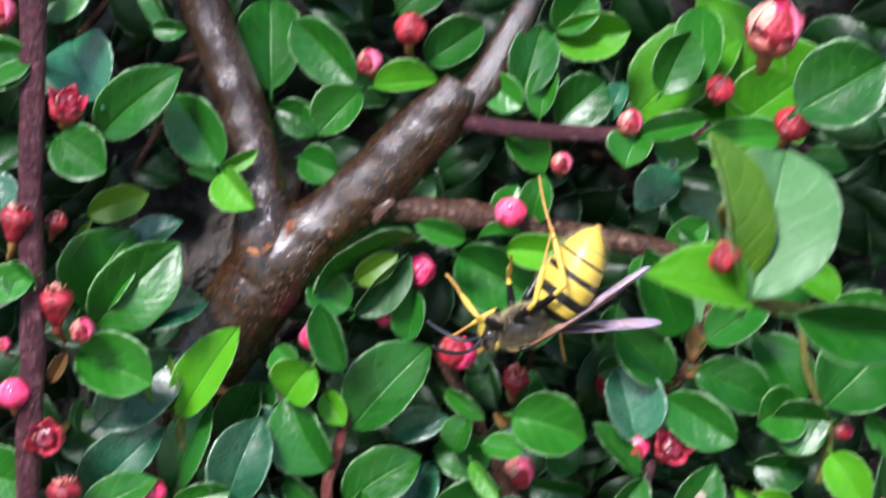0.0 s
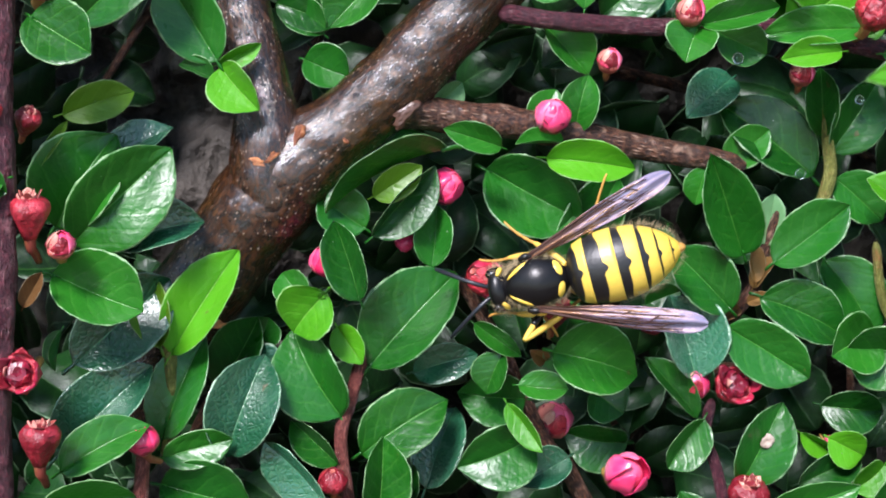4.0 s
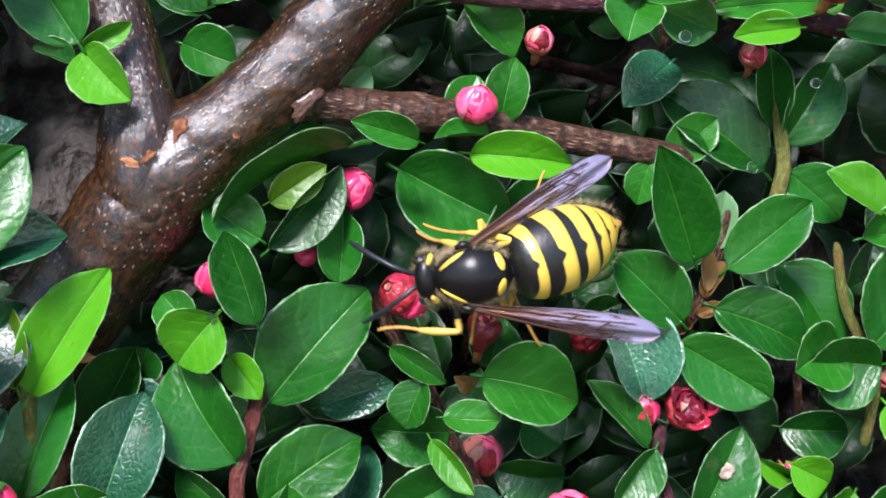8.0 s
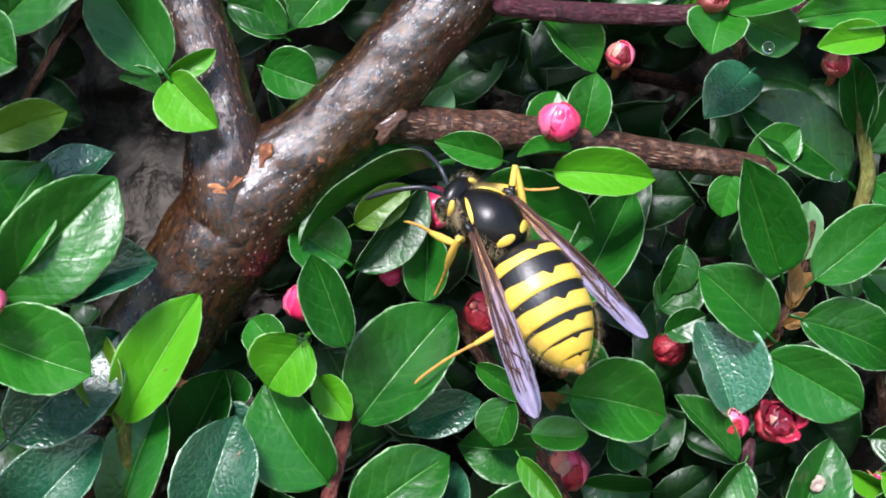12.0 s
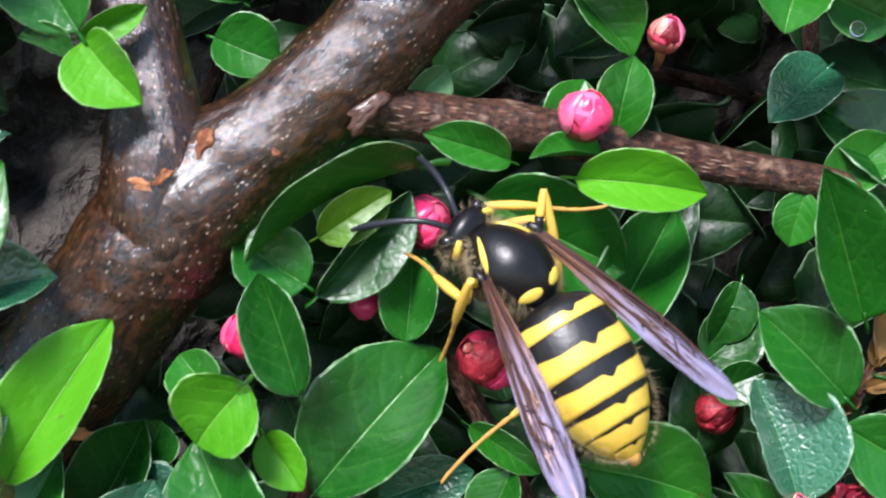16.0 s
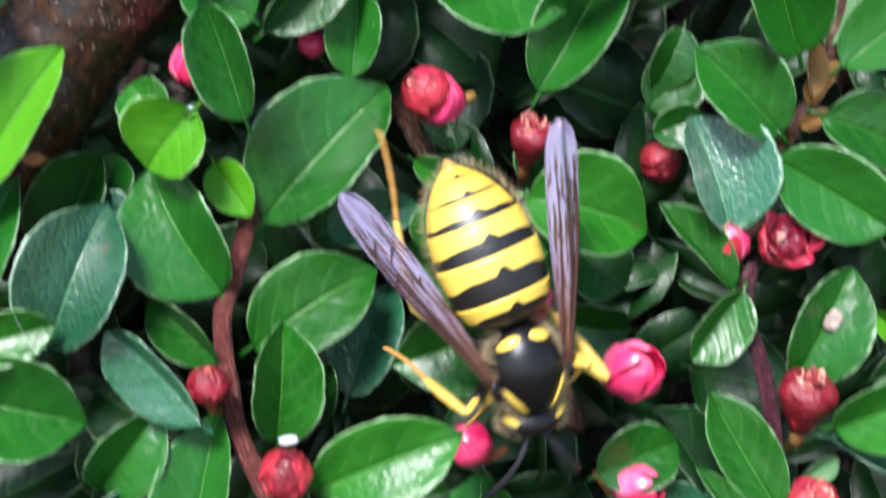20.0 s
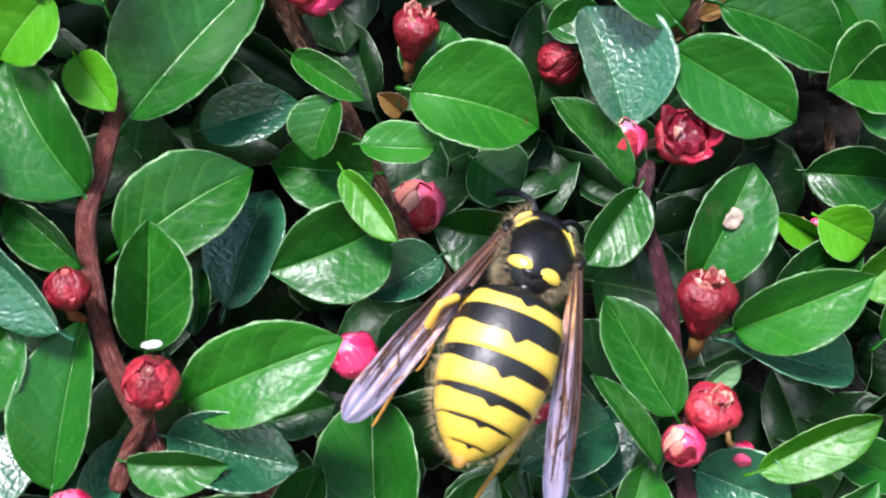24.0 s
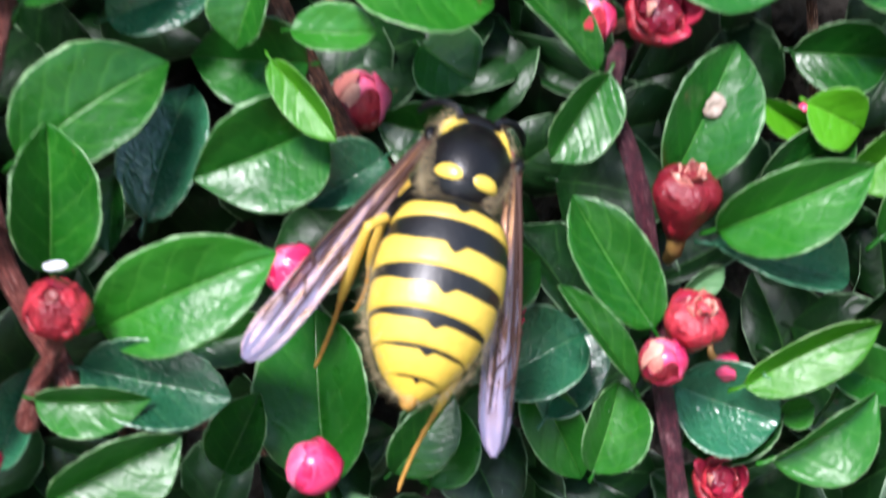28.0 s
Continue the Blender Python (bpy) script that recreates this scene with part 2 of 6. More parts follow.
_c = STONE.mix(STONE.ramp(STONE.noise(160, 6, _h), 0.35, 0.68), rgb(0.02, 0.018, 0.015), rgb(0.2, 0.172, 0.145))
# darker cell rims put the shade of gaps between lumps into the colour
_c = STONE.mix(STONE.ramp(STONE.spread(210, _h), 0.1, 0.5, 0.0, 0.5), _c, rgb(0.03, 0.026, 0.022))
STONE.set(Base_Color=_c, Roughness=0.75, Normal=STONE.bump(STONE.math("ADD", STONE.noise(300, 6, _h), STONE.spread(240, _h)), 1.0, 0.003))
STONE = STONE.mat
SOIL = plain_material("damp_soil", rgb(0.03, 0.02, 0.012), rgb(0.09, 0.06, 0.04), 0.9, 60, 0.8, 0.01)
SPOT = plain_material("dried_speck", rgb(0.2, 0.14, 0.1), rgb(0.42, 0.34, 0.28), 0.8, 2500, 0.8, 0.0001)
WATER = Nodes("water_drop").set(Base_Color=rgb(1, 1, 1), Roughness=0.02, IOR=1.33, Transmission_Weight=1.0).mat


# ---------------------------------------------------------------- mesh helpers
def mesh_from(name, verts, faces, material, uvs=None, smooth=True):
    me = bpy.data.meshes.new(name)
    me.from_pydata([tuple(float(c) for c in v) for v in verts], [], faces)
    if uvs is not None:
        layer = me.uv_layers.new(name="uv")
        for loop in me.loops:
            layer.data[loop.index].uv = uvs[loop.vertex_index]
    if smooth:
        me.polygons.foreach_set("use_smooth", [True] * len(me.polygons))
    for m in material if isinstance(material, (list, tuple)) else (material,):
        me.materials.append(m)
    return me


def part(name, me, parent=None, label="", at=None):
    ob = new(name, me)
    if parent is not None:
        ob.parent = parent
    if at is not None:
        ob.matrix_basis = at
    return tagged(ob, label)


def smooth_path(points, steps):
    """A smooth line through the points (any number of columns)."""
    p = np.array(points, float)
    p = np.vstack([2 * p[0] - p[1], p, 2 * p[-1] - p[-2]])
    out = []
    for i in range(1, len(p) - 2):
        for s in range(steps):
            t = s / steps
            out.append(0.5 * (2 * p[i] + (p[i + 1] - p[i - 1]) * t + (2 * p[i - 1] - 5 * p[i] + 4 * p[i + 1] - p[i + 2]) * t * t
                              + (3 * p[i] - p[i - 1] - 3 * p[i + 1] + p[i + 2]) * t ** 3))
    out.append(p[-2])
    return np.array(out)


def tube_data(points, steps=6, sides=12, bumpy=0.0, flat=1.0, scale=MM, fissure=0.0):
    """Vertices, faces and uvs of a closed tapered tube through points of x, y, z, radius."""
    line = smooth_path(points, steps) if steps > 1 else np.array(points, float)
    verts, faces, uvs = [], [], []
    along, ref = 0.0, None
    for i, (x, y, z, r) in enumerate(line):
        d = line[min(i + 1, len(line) - 1), :3] - line[max(i - 1, 0), :3]
        d = d / (np.linalg.norm(d) + 1e-9)
        if ref is None:
            ref = np.cross(d, (0, 1, 0)) if abs(d[1]) < 0.9 else np.cross(d, (1, 0, 0))
        ref = ref - d * (ref @ d)
        ref /= np.linalg.norm(ref)
        other = np.cross(d, ref)
        if i:
            along += np.linalg.norm(line[i, :3] - line[i - 1, :3])
        for k in range(sides):
            a = 2 * math.pi * k / sides
            rr = r
            if bumpy:
                q = Vector((x * 0.5 + math.cos(a) * 0.9, y * 0.5 + math.sin(a) * 0.9, z * 0.5))
                rr = r * (1 + bumpy * noise.noise(q))
                # fissures along the stem
                ridge = Vector((math.cos(a) * r * 1.5, math.sin(a) * r * 1.5, along * 0.5 + 7.0))
                rr += fissure * (noise.noise(ridge) + 0.7 * noise.noise(ridge * 2.3))
            verts.append((np.array((x, y, z)) + rr * (math.cos(a) * ref + flat * math.sin(a) * other)) * scale)
            uvs.append((abs(2 * k / sides - 1), along * 0.25))
    n = len(line)
    for i in range(n - 1):
        for k in range(sides):
            a, b = i * sides + k, i * sides + (k + 1) % sides
            faces.append((a, b, b + sides, a + sides))
    faces.append(tuple(range(sides))[::-1])
    faces.append(tuple((n - 1) * sides + k for k in range(sides)))
    return verts, faces, uvs


def lathe_data(profile, sides=16, wobble=None, scale=MM):
    """A closed turned form from (radius, height) rows; wobble(a, h) multiplies the radius."""
    verts, faces = [], []
    for r, h in profile:
        for k in range(sides):
            a = 2 * math.pi * k / sides
            w = wobble(a, h) if wobble else 1.0
            verts.append((r * w * math.cos(a) * scale, r * w * math.sin(a) * scale, h * scale))
    n = len(profile)
    for i in range(n - 1):
        for k in range(sides):
            a, b = i * sides + k, i * sides + (k + 1) % sides
            faces.append((a, b, b + sides, a + sides))
    faces.append(tuple(range(sides))[::-1])
    faces.append(tuple((n - 1) * sides + k for k in range(sides)))
    return verts, faces


def joined(pieces):
    verts, faces, uvs = [], [], []
    for v, f, *u in pieces:
        k = len(verts)
        verts += list(v)
        faces += [tuple(i + k for i in face) for face in f]
        uvs += list(u[0]) if u else [(0.5, 0.5)] * len(v)
    return verts, faces, uvs


# ---------------------------------------------------------------- setting
def stone_bank():
    """The rough rock that the shrub grows over."""
    verts, faces = [], []
    nx, nz = 400, 400
    for j in range(nz + 1):
        for i in range(nx + 1):
            x, z = -0.18 + 0.36 * i / nx, -0.18 + 0.36 * j / nz
            q = Vector((x * 55, z * 55, 0.3))
            cell = noise.voronoi(q * 3.2 + noise.noise_vector(q * 2) * 0.4)[0][0]
            grit = noise.voronoi(q * 7.5 + noise.noise_vector(q * 4) * 0.5)[0][0]
            lump = noise.noise(q) * 0.006 + (0.5 - cell) * 0.007 + (0.5 - grit) * 0.0028 + noise.noise(q * 12) * 0.0008
            verts.append((x, 0.026 - lump, z))
    w = nx + 1
    for j in range(nz):
        for i in range(nx):
            a = j * w + i
            faces.append((a, a + 1, a + w + 1, a + w))
    # the back and sides give it thickness
    k = len(verts)
    verts += [(-0.18, 0.16, -0.18), (0.18, 0.16, -0.18), (0.18, 0.16, 0.18), (-0.18, 0.16, 0.18)]
    faces.append((k + 1, k, k + 3, k + 2))
    c = (0, nx, nz * w + nx, nz * w)
    for s, e in ((0, 1), (1, 2), (2, 3), (3, 0)):
        faces.append((c[s], k + s, k + e, c[e]))
    ob = part("rock", mesh_from("rock", verts, faces, STONE), at=TILT)
    tagged(ob, "rough grey-brown natural rock under the shrub", "rock")


def ground_sheet():
    s, z = 300.0, -0.2
    ob = part("ground", mesh_from("ground", [(-s, -s, z), (s, -s, z), (s, s, z), (-s, s, z)], [(0, 1, 2, 3)], SOIL))
    tagged(ob, "damp dark garden soil below the shrub", "ground", kind="structure")


stone_bank()
ground_sheet()

# ---------------------------------------------------------------- the shrub
SHRUB = tagged(new("cotoneaster_shrub"), "low glossy-leaved evergreen shrub with pink buds and wet brown branches", "shrub")
SHRUB.matrix_basis = TILT
TWIG = {}
TWIG_LABEL = {"bark": "wet brown branch with pale warts", "twigbrown": "dry brown twig", "twigred": "reddish twig",
              "stempurple": "purple-brown upright stem", "twigyellow": "yellowish young stem"}


def twig(kind, points):
    big = kind == "bark"
    if not big:
        # thin ends
        a, c, d, e = (np.array(points[k]) for k in (0, 1, -2, -1))
        points = [tuple(a * 1.25 - c * 0.25)[:3] + (a[3] * 0.45,)] + list(points) + [tuple(e * 1.25 - d * 0.25)[:3] + (e[3] * 0.45,)]
    data = tube_data(points, 44 if big else 22, 110 if big else 24, 0.06 if big else 0.14, fissure=0.06 if big else 0.05)
    ob = part("branch" if big else "twig", mesh_from("twig", data[0], data[1], BARK[kind], data[2]), SHRUB, TWIG_LABEL[kind])
    return ob


def leaf_data(fold, curl, twist, point, nv=26, nu=8, thick=0.018, wave=0.02, seed=0.0):
    """A leaf of length and width 1 from its base at the origin along +y: folded on the midrib, curled, with a pointed tip and a stalk."""
    rows, uvs = [], []
    # the columns crowd at the midrib and the margins, so that both keep a crisp crease
    half = (0.035, 0.2, 0.45, 0.7, 0.94, 1.0) if nu > 4 else (0.08, 1.0)
    across = [-k for k in half[::-1]] + [0.0] + list(half)
    nu = len(across) - 1
    stops = [1 - (1 - i / (nv - 2)) ** 1.15 for i in range(nv - 1)]
    stops = [0.965 * k for k in stops] + [0.98, 1.0]
    for v in stops:
        wide = 0.47
        if v < wide:
            h = 0.5 * max(0.0, 1 - ((wide - v) / wide) ** 2.1) ** 0.6 + 0.006
        else:
            # a blunt end that runs out in a short point
            q = (v - wide) / (1 - wide)
            h = 0.5 * max(0.0, 1 - q ** (point + 0.45)) ** 0.84
            h = max(h * (1 - 0.25 * q ** 6), 0.045 * (1 - v) / 0.035 if v > 0.96 else 0.0) + 0.003
        for u in across:
            x = h * u
            z = fold * abs(x) * (0.75 + 0.5 * abs(u)) + curl * (v - 0.4) ** 2 + twist * x * (v - 0.5)
            z += wave * math.sin(9 * v + seed + 2 * u) * abs(u)
            edge = (0.006 * math.sin(47 * v + seed * 5) + 0.006 * math.sin(131 * v + seed)) * (abs(u) > 0.99)
            z -= 0.012 * (abs(u) > 0.99) + 0.008 * (abs(u) < 0.01)
            sway = 0.12 * math.sin(seed * 2.3) * (v - 0.5) ** 2
            z += 0.0025 * math.sin(31 * (v - 0.3 * abs(u) ** 1.3)) * (0.08 < abs(u) < 0.9)
            rows.append((x + sway + edge * (1 if u > 0 else -1), v, z))
            uvs.append((0.5 + 0.5 * u, v))
    w, m = nu + 1, (nu + 1) * (nv + 1)
    verts = rows + [(x, y, z - thick * (0.35 + 0.65 * (1 - abs(2 * uvs[k][0] - 1)))) for k, (x, y, z) in enumerate(rows)]
    faces = []
    for i in range(nv):
        for j in range(nu):
            a = i * w + j
            faces.append((a, a + 1, a + w + 1, a + w))
            faces.append((m + a, m + a + w, m + a + w + 1, m + a + 1))
        a, b = i * w, i * w + nu
        faces.append((a, a + w, m + a + w, m + a))
        faces.append((b, m + b, m + b + w, b + w))
    for j in range(nu):
        faces.append((j, m + j, m + j + 1, j + 1))
        a = nv * w + j
        faces.append((a, a + 1, m + a + 1, m + a))
    uvs = uvs + uvs
    z0 = curl * 0.16
    stalk = tube_data([(0, -0.10, z0 - 0.06, 0.03), (0, -0.04, z0 - 0.02, 0.027), (0, 0.05, z0 - 0.008, 0.022)], 2, 6, scale=1.0)
    return joined([(verts, faces, uvs), (stalk[0], stalk[1], [(0.53, 0.02)] * len(stalk[0]))])


LEAF_SHAPES = {}
for key in LEAF:
    for n, (fold, curl, twist, point) in enumerate(((0.45, -0.25, 0.1, 2.25), (0.6, 0.18, -0.15, 2.4), (0.32, -0.4, 0.25, 2.0),
                                                    (0.7, -0.15, -0.1, 2.3), (0.36, 0.3, -0.3, 2.6), (0.52, -0.5, 0.1, 2.1))):
        v, f, u = leaf_data(fold, curl, twist, point, seed=n * 1.7)
        LEAF_SHAPES[key, n] = mesh_from("leaf", v, f, LEAF[key], u)
TURN = random.Random(4)
LEAF_LABEL = {"d": "", "m": "", "b": "bright young leaf", "g": "glossy leaf tinted with sky sheen", "y": "yellow-green leaf", "p": "pale leaf underside", "r": "brown withered bract"}


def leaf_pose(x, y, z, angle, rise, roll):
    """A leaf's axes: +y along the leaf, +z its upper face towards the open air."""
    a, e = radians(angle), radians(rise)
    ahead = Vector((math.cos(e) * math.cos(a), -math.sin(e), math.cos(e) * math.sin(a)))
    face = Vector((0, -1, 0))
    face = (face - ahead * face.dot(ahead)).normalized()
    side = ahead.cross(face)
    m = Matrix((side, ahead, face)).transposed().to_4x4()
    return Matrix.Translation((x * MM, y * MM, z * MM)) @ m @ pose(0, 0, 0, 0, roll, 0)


def leaf(key, x, y, z, angle, rise, roll, length, width, kind):
    """One leaf from its base, in millimetres and degrees."""
    n = TURN.randrange(6)
    tilt, nod = TURN.uniform(-18, 18), TURN.uniform(-8, 8)
    up = 17.0 if kind == "g" else TURN.uniform(-4, 9)
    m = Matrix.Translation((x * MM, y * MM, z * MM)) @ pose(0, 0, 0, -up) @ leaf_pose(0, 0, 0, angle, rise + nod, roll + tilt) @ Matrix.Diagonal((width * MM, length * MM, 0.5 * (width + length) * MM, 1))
    return part("leaf", LEAF_SHAPES[kind, n], TWIG[key], LEAF_LABEL[kind], m)


def bud_pose(x, y, z, angle, toward):
    """A bud's axes: +z from its stalk to its tip."""
    a = radians(angle)
    up = Vector((math.cos(a) * (1 - toward), -toward, math.sin(a) * (1 - toward))).normalized()
    return Matrix.Translation((x * MM, y * MM, z * MM)) @ up.to_track_quat("Z", "Y").to_matrix().to_4x4()


def petal_data(radius, height, turn, spread, seed, width=1.25):
    """One cupped petal or sepal that wraps a bud."""
    verts, faces = [], []
    nu, nv = 6, 6
    for layer in (1.0, 0.93):
        for i in range(nv + 1):
            v = i / nv
            r = radius * (0.45 + 0.62 * math.sin(math.pi * (0.12 + 0.76 * v) ** 0.9)) + spread * v * v * radius
            if v > 0.55:
                r *= 1 - 0.75 * (1 - spread) * (v - 0.55) ** 1.6 / 0.45
            half = width * math.sin(math.pi * (0.2 + 0.72 * v)) ** 0.7
            for j in range(nu + 1):
                a = turn + half * (2 * j / nu - 1) * 0.5 * 1.25
                rr = r * layer * (1 + 0.05 * math.sin(seed + 5 * a + 3 * v))
                verts.append((rr * math.cos(a) * MM, rr * math.sin(a) * MM, (height * (v - 0.42) + 0.04 * math.sin(seed * 3 + j)) * MM))
    w, m = nu + 1, (nu + 1) * (nv + 1)
    for i in range(nv):
        for j in range(nu):
            a = i * w + j
            faces += [(a, a + 1, a + w + 1, a + w), (m + a, m + a + w, m + a + w + 1, m + a + 1)]
        a, b = i * w, i * w + nu
        faces += [(a, a + w, m + a + w, m + a), (b, m + b, m + b + w, b + w)]
    for j in range(nu):
        a = nv * w + j
        faces += [(j, m + j, m + j + 1, j + 1), (a, a + 1, m + a + 1, m + a)]
    return verts, faces


def sepal_data(radius, base, tip, turn, flare, seed, wide=0.75):
    """A short pointed sepal standing on a calyx rim."""
    verts, faces = [], []
    nv, nu = 5, 4
    for layer in (1.0, 0.9):
        for i in range(nv + 1):
            v = i / nv
            r = radius * (0.97 + flare * v + 0.12 * math.sin(seed + 4 * v)) * layer
            half = wide * (1 - v) ** 0.7 + 0.03
            for j in range(nu + 1):
                a = turn + half * (2 * j / nu - 1)
                verts.append((r * math.cos(a) * MM, r * math.sin(a) * MM, (base + (tip - base) * v) * MM))
    w, m = nu + 1, (nu + 1) * (nv + 1)
    for i in range(nv):
        for j in range(nu):
            a = i * w + j
            faces += [(a, a + 1, a + w + 1, a + w), (m + a, m + a + w, m + a + w + 1, m + a + 1)]
        a, b = i * w, i * w + nu
        faces += [(a, a + w, m + a + w, m + a), (b, m + b, m + b + w, b + w)]
    for j in range(nu):
        a = nv * w + j
        faces += [(j, m + j, m + j + 1, j + 1), (a, a + 1, m + a + 1, m + a)]
    return verts, faces


def calyx_data(r, bottom, top, ribs=5, neck=0.32):
    rows = [(r * neck, bottom), (r * (neck + 0.25), bottom + 0.08 * r), (r * 0.86, bottom + 0.35 * (top - bottom)),
            (r * 1.0, bottom + 0.65 * (top - bottom)), (r * 0.97, top), (r * 0.85, top - 0.04 * r), (r * 0.6, top - 0.25 * r)]
    return lathe_data(rows, 20, lambda a, h: 1 + 0.05 * math.cos(ribs * a) + 0.03 * math.sin(11 * a + 9 * h))


def bud_stalk(r, bottom, long=0.9):
    """A bent stalk below a bud."""
    return tube_data([(0, 0, bottom + 0.05 * r, r * 0.33), (0.05 * r, 0.05 * r, bottom - 0.6 * r, r * 0.27),
                      (0.2 * r, 0.3 * r, bottom - long * r, r * 0.24), (0.4 * r, 0.9 * r, bottom - (long + 0.7) * r, r * 0.2)], 3, 8)


def sepals(me_name, r, base, tip, flare, material, parent, count=5, wide=0.75):
    for k in range(count):
        v, f = sepal_data(r, base, tip * (0.9 + 0.2 * TURN.random()), 2 * math.pi * k / count + TURN.uniform(-0.1, 0.1), flare + TURN.uniform(-0.15, 0.15), TURN.random() * 6, wide)
        part(me_name, mesh_from(me_name, v, f, material), parent)


def flower(key, name, label, x, y, z, r, angle, toward, calyx, bottom, top, material):
    v, f = calyx_data(r * calyx, bottom * r, top * r)
    s = bud_stalk(r, bottom * r)
    # calyx and stalk in one body, the stalk in its own colour
    me = mesh_from(name, *joined([(v, f), (s[0], s[1])])[:2], [material, STALK])
    for p in me.polygons:
        if p.index >= len(f):
            p.material_index = 1
    return part(name, me, TWIG[key], label, bud_pose(x, y, z, angle, toward))


def bud_core(r, material, parent):
    """The tightly rolled inner petals that fill a bud."""
    v, f = lathe_data([(0.4 * r, -0.7 * r), (0.85 * r, -0.3 * r), (0.98 * r, 0.15 * r), (0.86 * r, 0.6 * r), (0.55 * r, 0.93 * r), (0.2 * r, 1.08 * r), (0.02 * r, 1.1 * r)], 18,
                      lambda a, h: 1 + 0.05 * math.sin(3 * a + 5 * h / r))
    part("petal", mesh_from("petal", v, f, material), parent)


def pink_bud(key, x, y, z, r, angle, toward):
    """A closed bud: overlapping pink petals in a dark red calyx."""
    ob = flower(key, "flower_bud", "closed pink flower bud in a dark red calyx", x, y, z, r, angle, toward, 0.88, -0.95, -0.1, SEPAL)
    for k in range(5):
        pv, pf = petal_data(r * (0.98 - 0.035 * k), 1.7 * r, k * 2.45 + 0.4, 0.0, k * 1.3, 1.7)
        part("petal", mesh_from("petal", pv, pf, PETAL_PALE if k in (1, 3) else PETAL), ob)
    bud_core(r * 0.86, PETAL_PALE, ob)
    sepals("sepal", r * 0.9, -0.25 * r, 0.3 * r, 0.03, SEPAL, ob)


def petal_bud(key, x, y, z, r, angle, toward):
    """A bud whose pink petals begin to part."""
    ob = flower(key, "flower_bud", "opening bright pink flower bud", x, y, z, r, angle, toward, 0.7, -0.95, -0.3, SEPAL)
    for k in range(5):
        pv, pf = petal_data(r * (1.0 - 0.03 * k), 2.1 * r, k * 1.2566 * 2 + 0.2, 0.2, k * 1.9, 1.05)
        part("petal", mesh_from("petal", pv, pf, PETAL_PALE if k % 2 else PETAL), ob)
    bud_core(r * 0.8, PETAL_PALE, ob)
    sepals("sepal", r * 0.72, -0.4 * r, 0.05 * r, 0.15, SEPAL, ob)


def red_bud(key, x, y, z, r, angle, toward):
    """A tight round red bud with folded tips."""
    ob = flower(key, "flower_bud", "tight round red bud", x, y, z, r, angle, toward, 1.0, -0.95, 0.2, SEPAL_RED)
    for k in range(5):
        pv, pf = petal_data(r * (1.0 - 0.02 * k), 1.75 * r, k * 2.513, 0.0, k * 1.1, 1.6)
        part("sepal", mesh_from("sepal", pv, pf, (SEPAL_RED, SEPAL)[k == 3]), ob)
    bud_core(r * 0.84, SEPAL_RED, ob)
    v, f = calyx_data(r * 0.2, 0.75 * r, 1.0 * r, 5, 0.9)
    part("bud_tip", mesh_from("bud_tip", v, f, SEPAL_BROWN), ob, "ragged brown bud tip")


def small_bud(key, x, y, z, r, angle, toward):
    """A small scaly bud with a pale pink tip."""
    ob = flower(key, "flower_bud", "small scaly bud with a pale pink tip", x, y, z, r, angle, toward, 0.95, -1.0, 0.0, SEPAL_BROWN)
    for k in range(5):
        pv, pf = petal_data(r * (0.93 - 0.03 * k), 1.8 * r, k * 2.45, 0.0, k, 1.7)
        part("petal", mesh_from("petal", pv, pf, (PETAL_PALE, SEPAL_TIP, SEPAL_RED)[k % 3]), ob)
    bud_core(r * 0.8, PETAL_PALE, ob)
    sepals("sepal", r * 0.95, -0.1, 0.5 * r, -0.12, SEPAL, ob)


def spent_flower(key, x, y, z, r, angle, toward):
    """An urn-shaped red calyx, five-lobed and closed on top, with a dry ragged crown."""
    ob = flower(key, "spent_flower", "urn-shaped red calyx with a dry ragged crown", x, y, z, r, angle, toward, 0.62, -1.45, -0.3, SEPAL_RED)
    seed = TURN.random() * 6
    rows = [(0.32, -1.55), (0.46, -1.2), (0.66, -0.8), (0.85, -0.4), (0.96, -0.1), (1.0, 0.15), (0.95, 0.36), (0.8, 0.56), (0.6, 0.68), (0.4, 0.7), (0.1, 0.62)]
    v, f = lathe_data([(r * a, r * h) for a, h in rows], 40, lambda a, h: 0.94 + 0.13 * abs(math.cos(2.5 * a + seed)) + 0.03 * math.sin(13 * a + 7 * h / r))
    part("urn", mesh_from("urn", v, f, SEPAL_RED), ob)
    for k in range(5):
        v, f = sepal_data(r * 0.92, 0.3 * r, (0.72 + 0.14 * TURN.random()) * r, k * 1.2566 + seed, TURN.uniform(-0.52, -0.36), k * 2.1, 0.55)
        part("sepal", mesh_from("sepal", v, f, (SEPAL_RED, SEPAL)[k % 2]), ob)
    for k in range(12):
        v, f = sepal_data(r * TURN.uniform(0.2, 0.62), 0.5 * r, TURN.uniform(0.75, 1.12) * r, k * 0.57, TURN.uniform(0.0, 0.45), k * 2.0, TURN.uniform(0.4, 0.8))
        part("sepal_tip", mesh_from("sepal_tip", v, f, (SEPAL_TIP, SEPAL_TIP, SEPAL_BROWN)[k % 3]), ob)


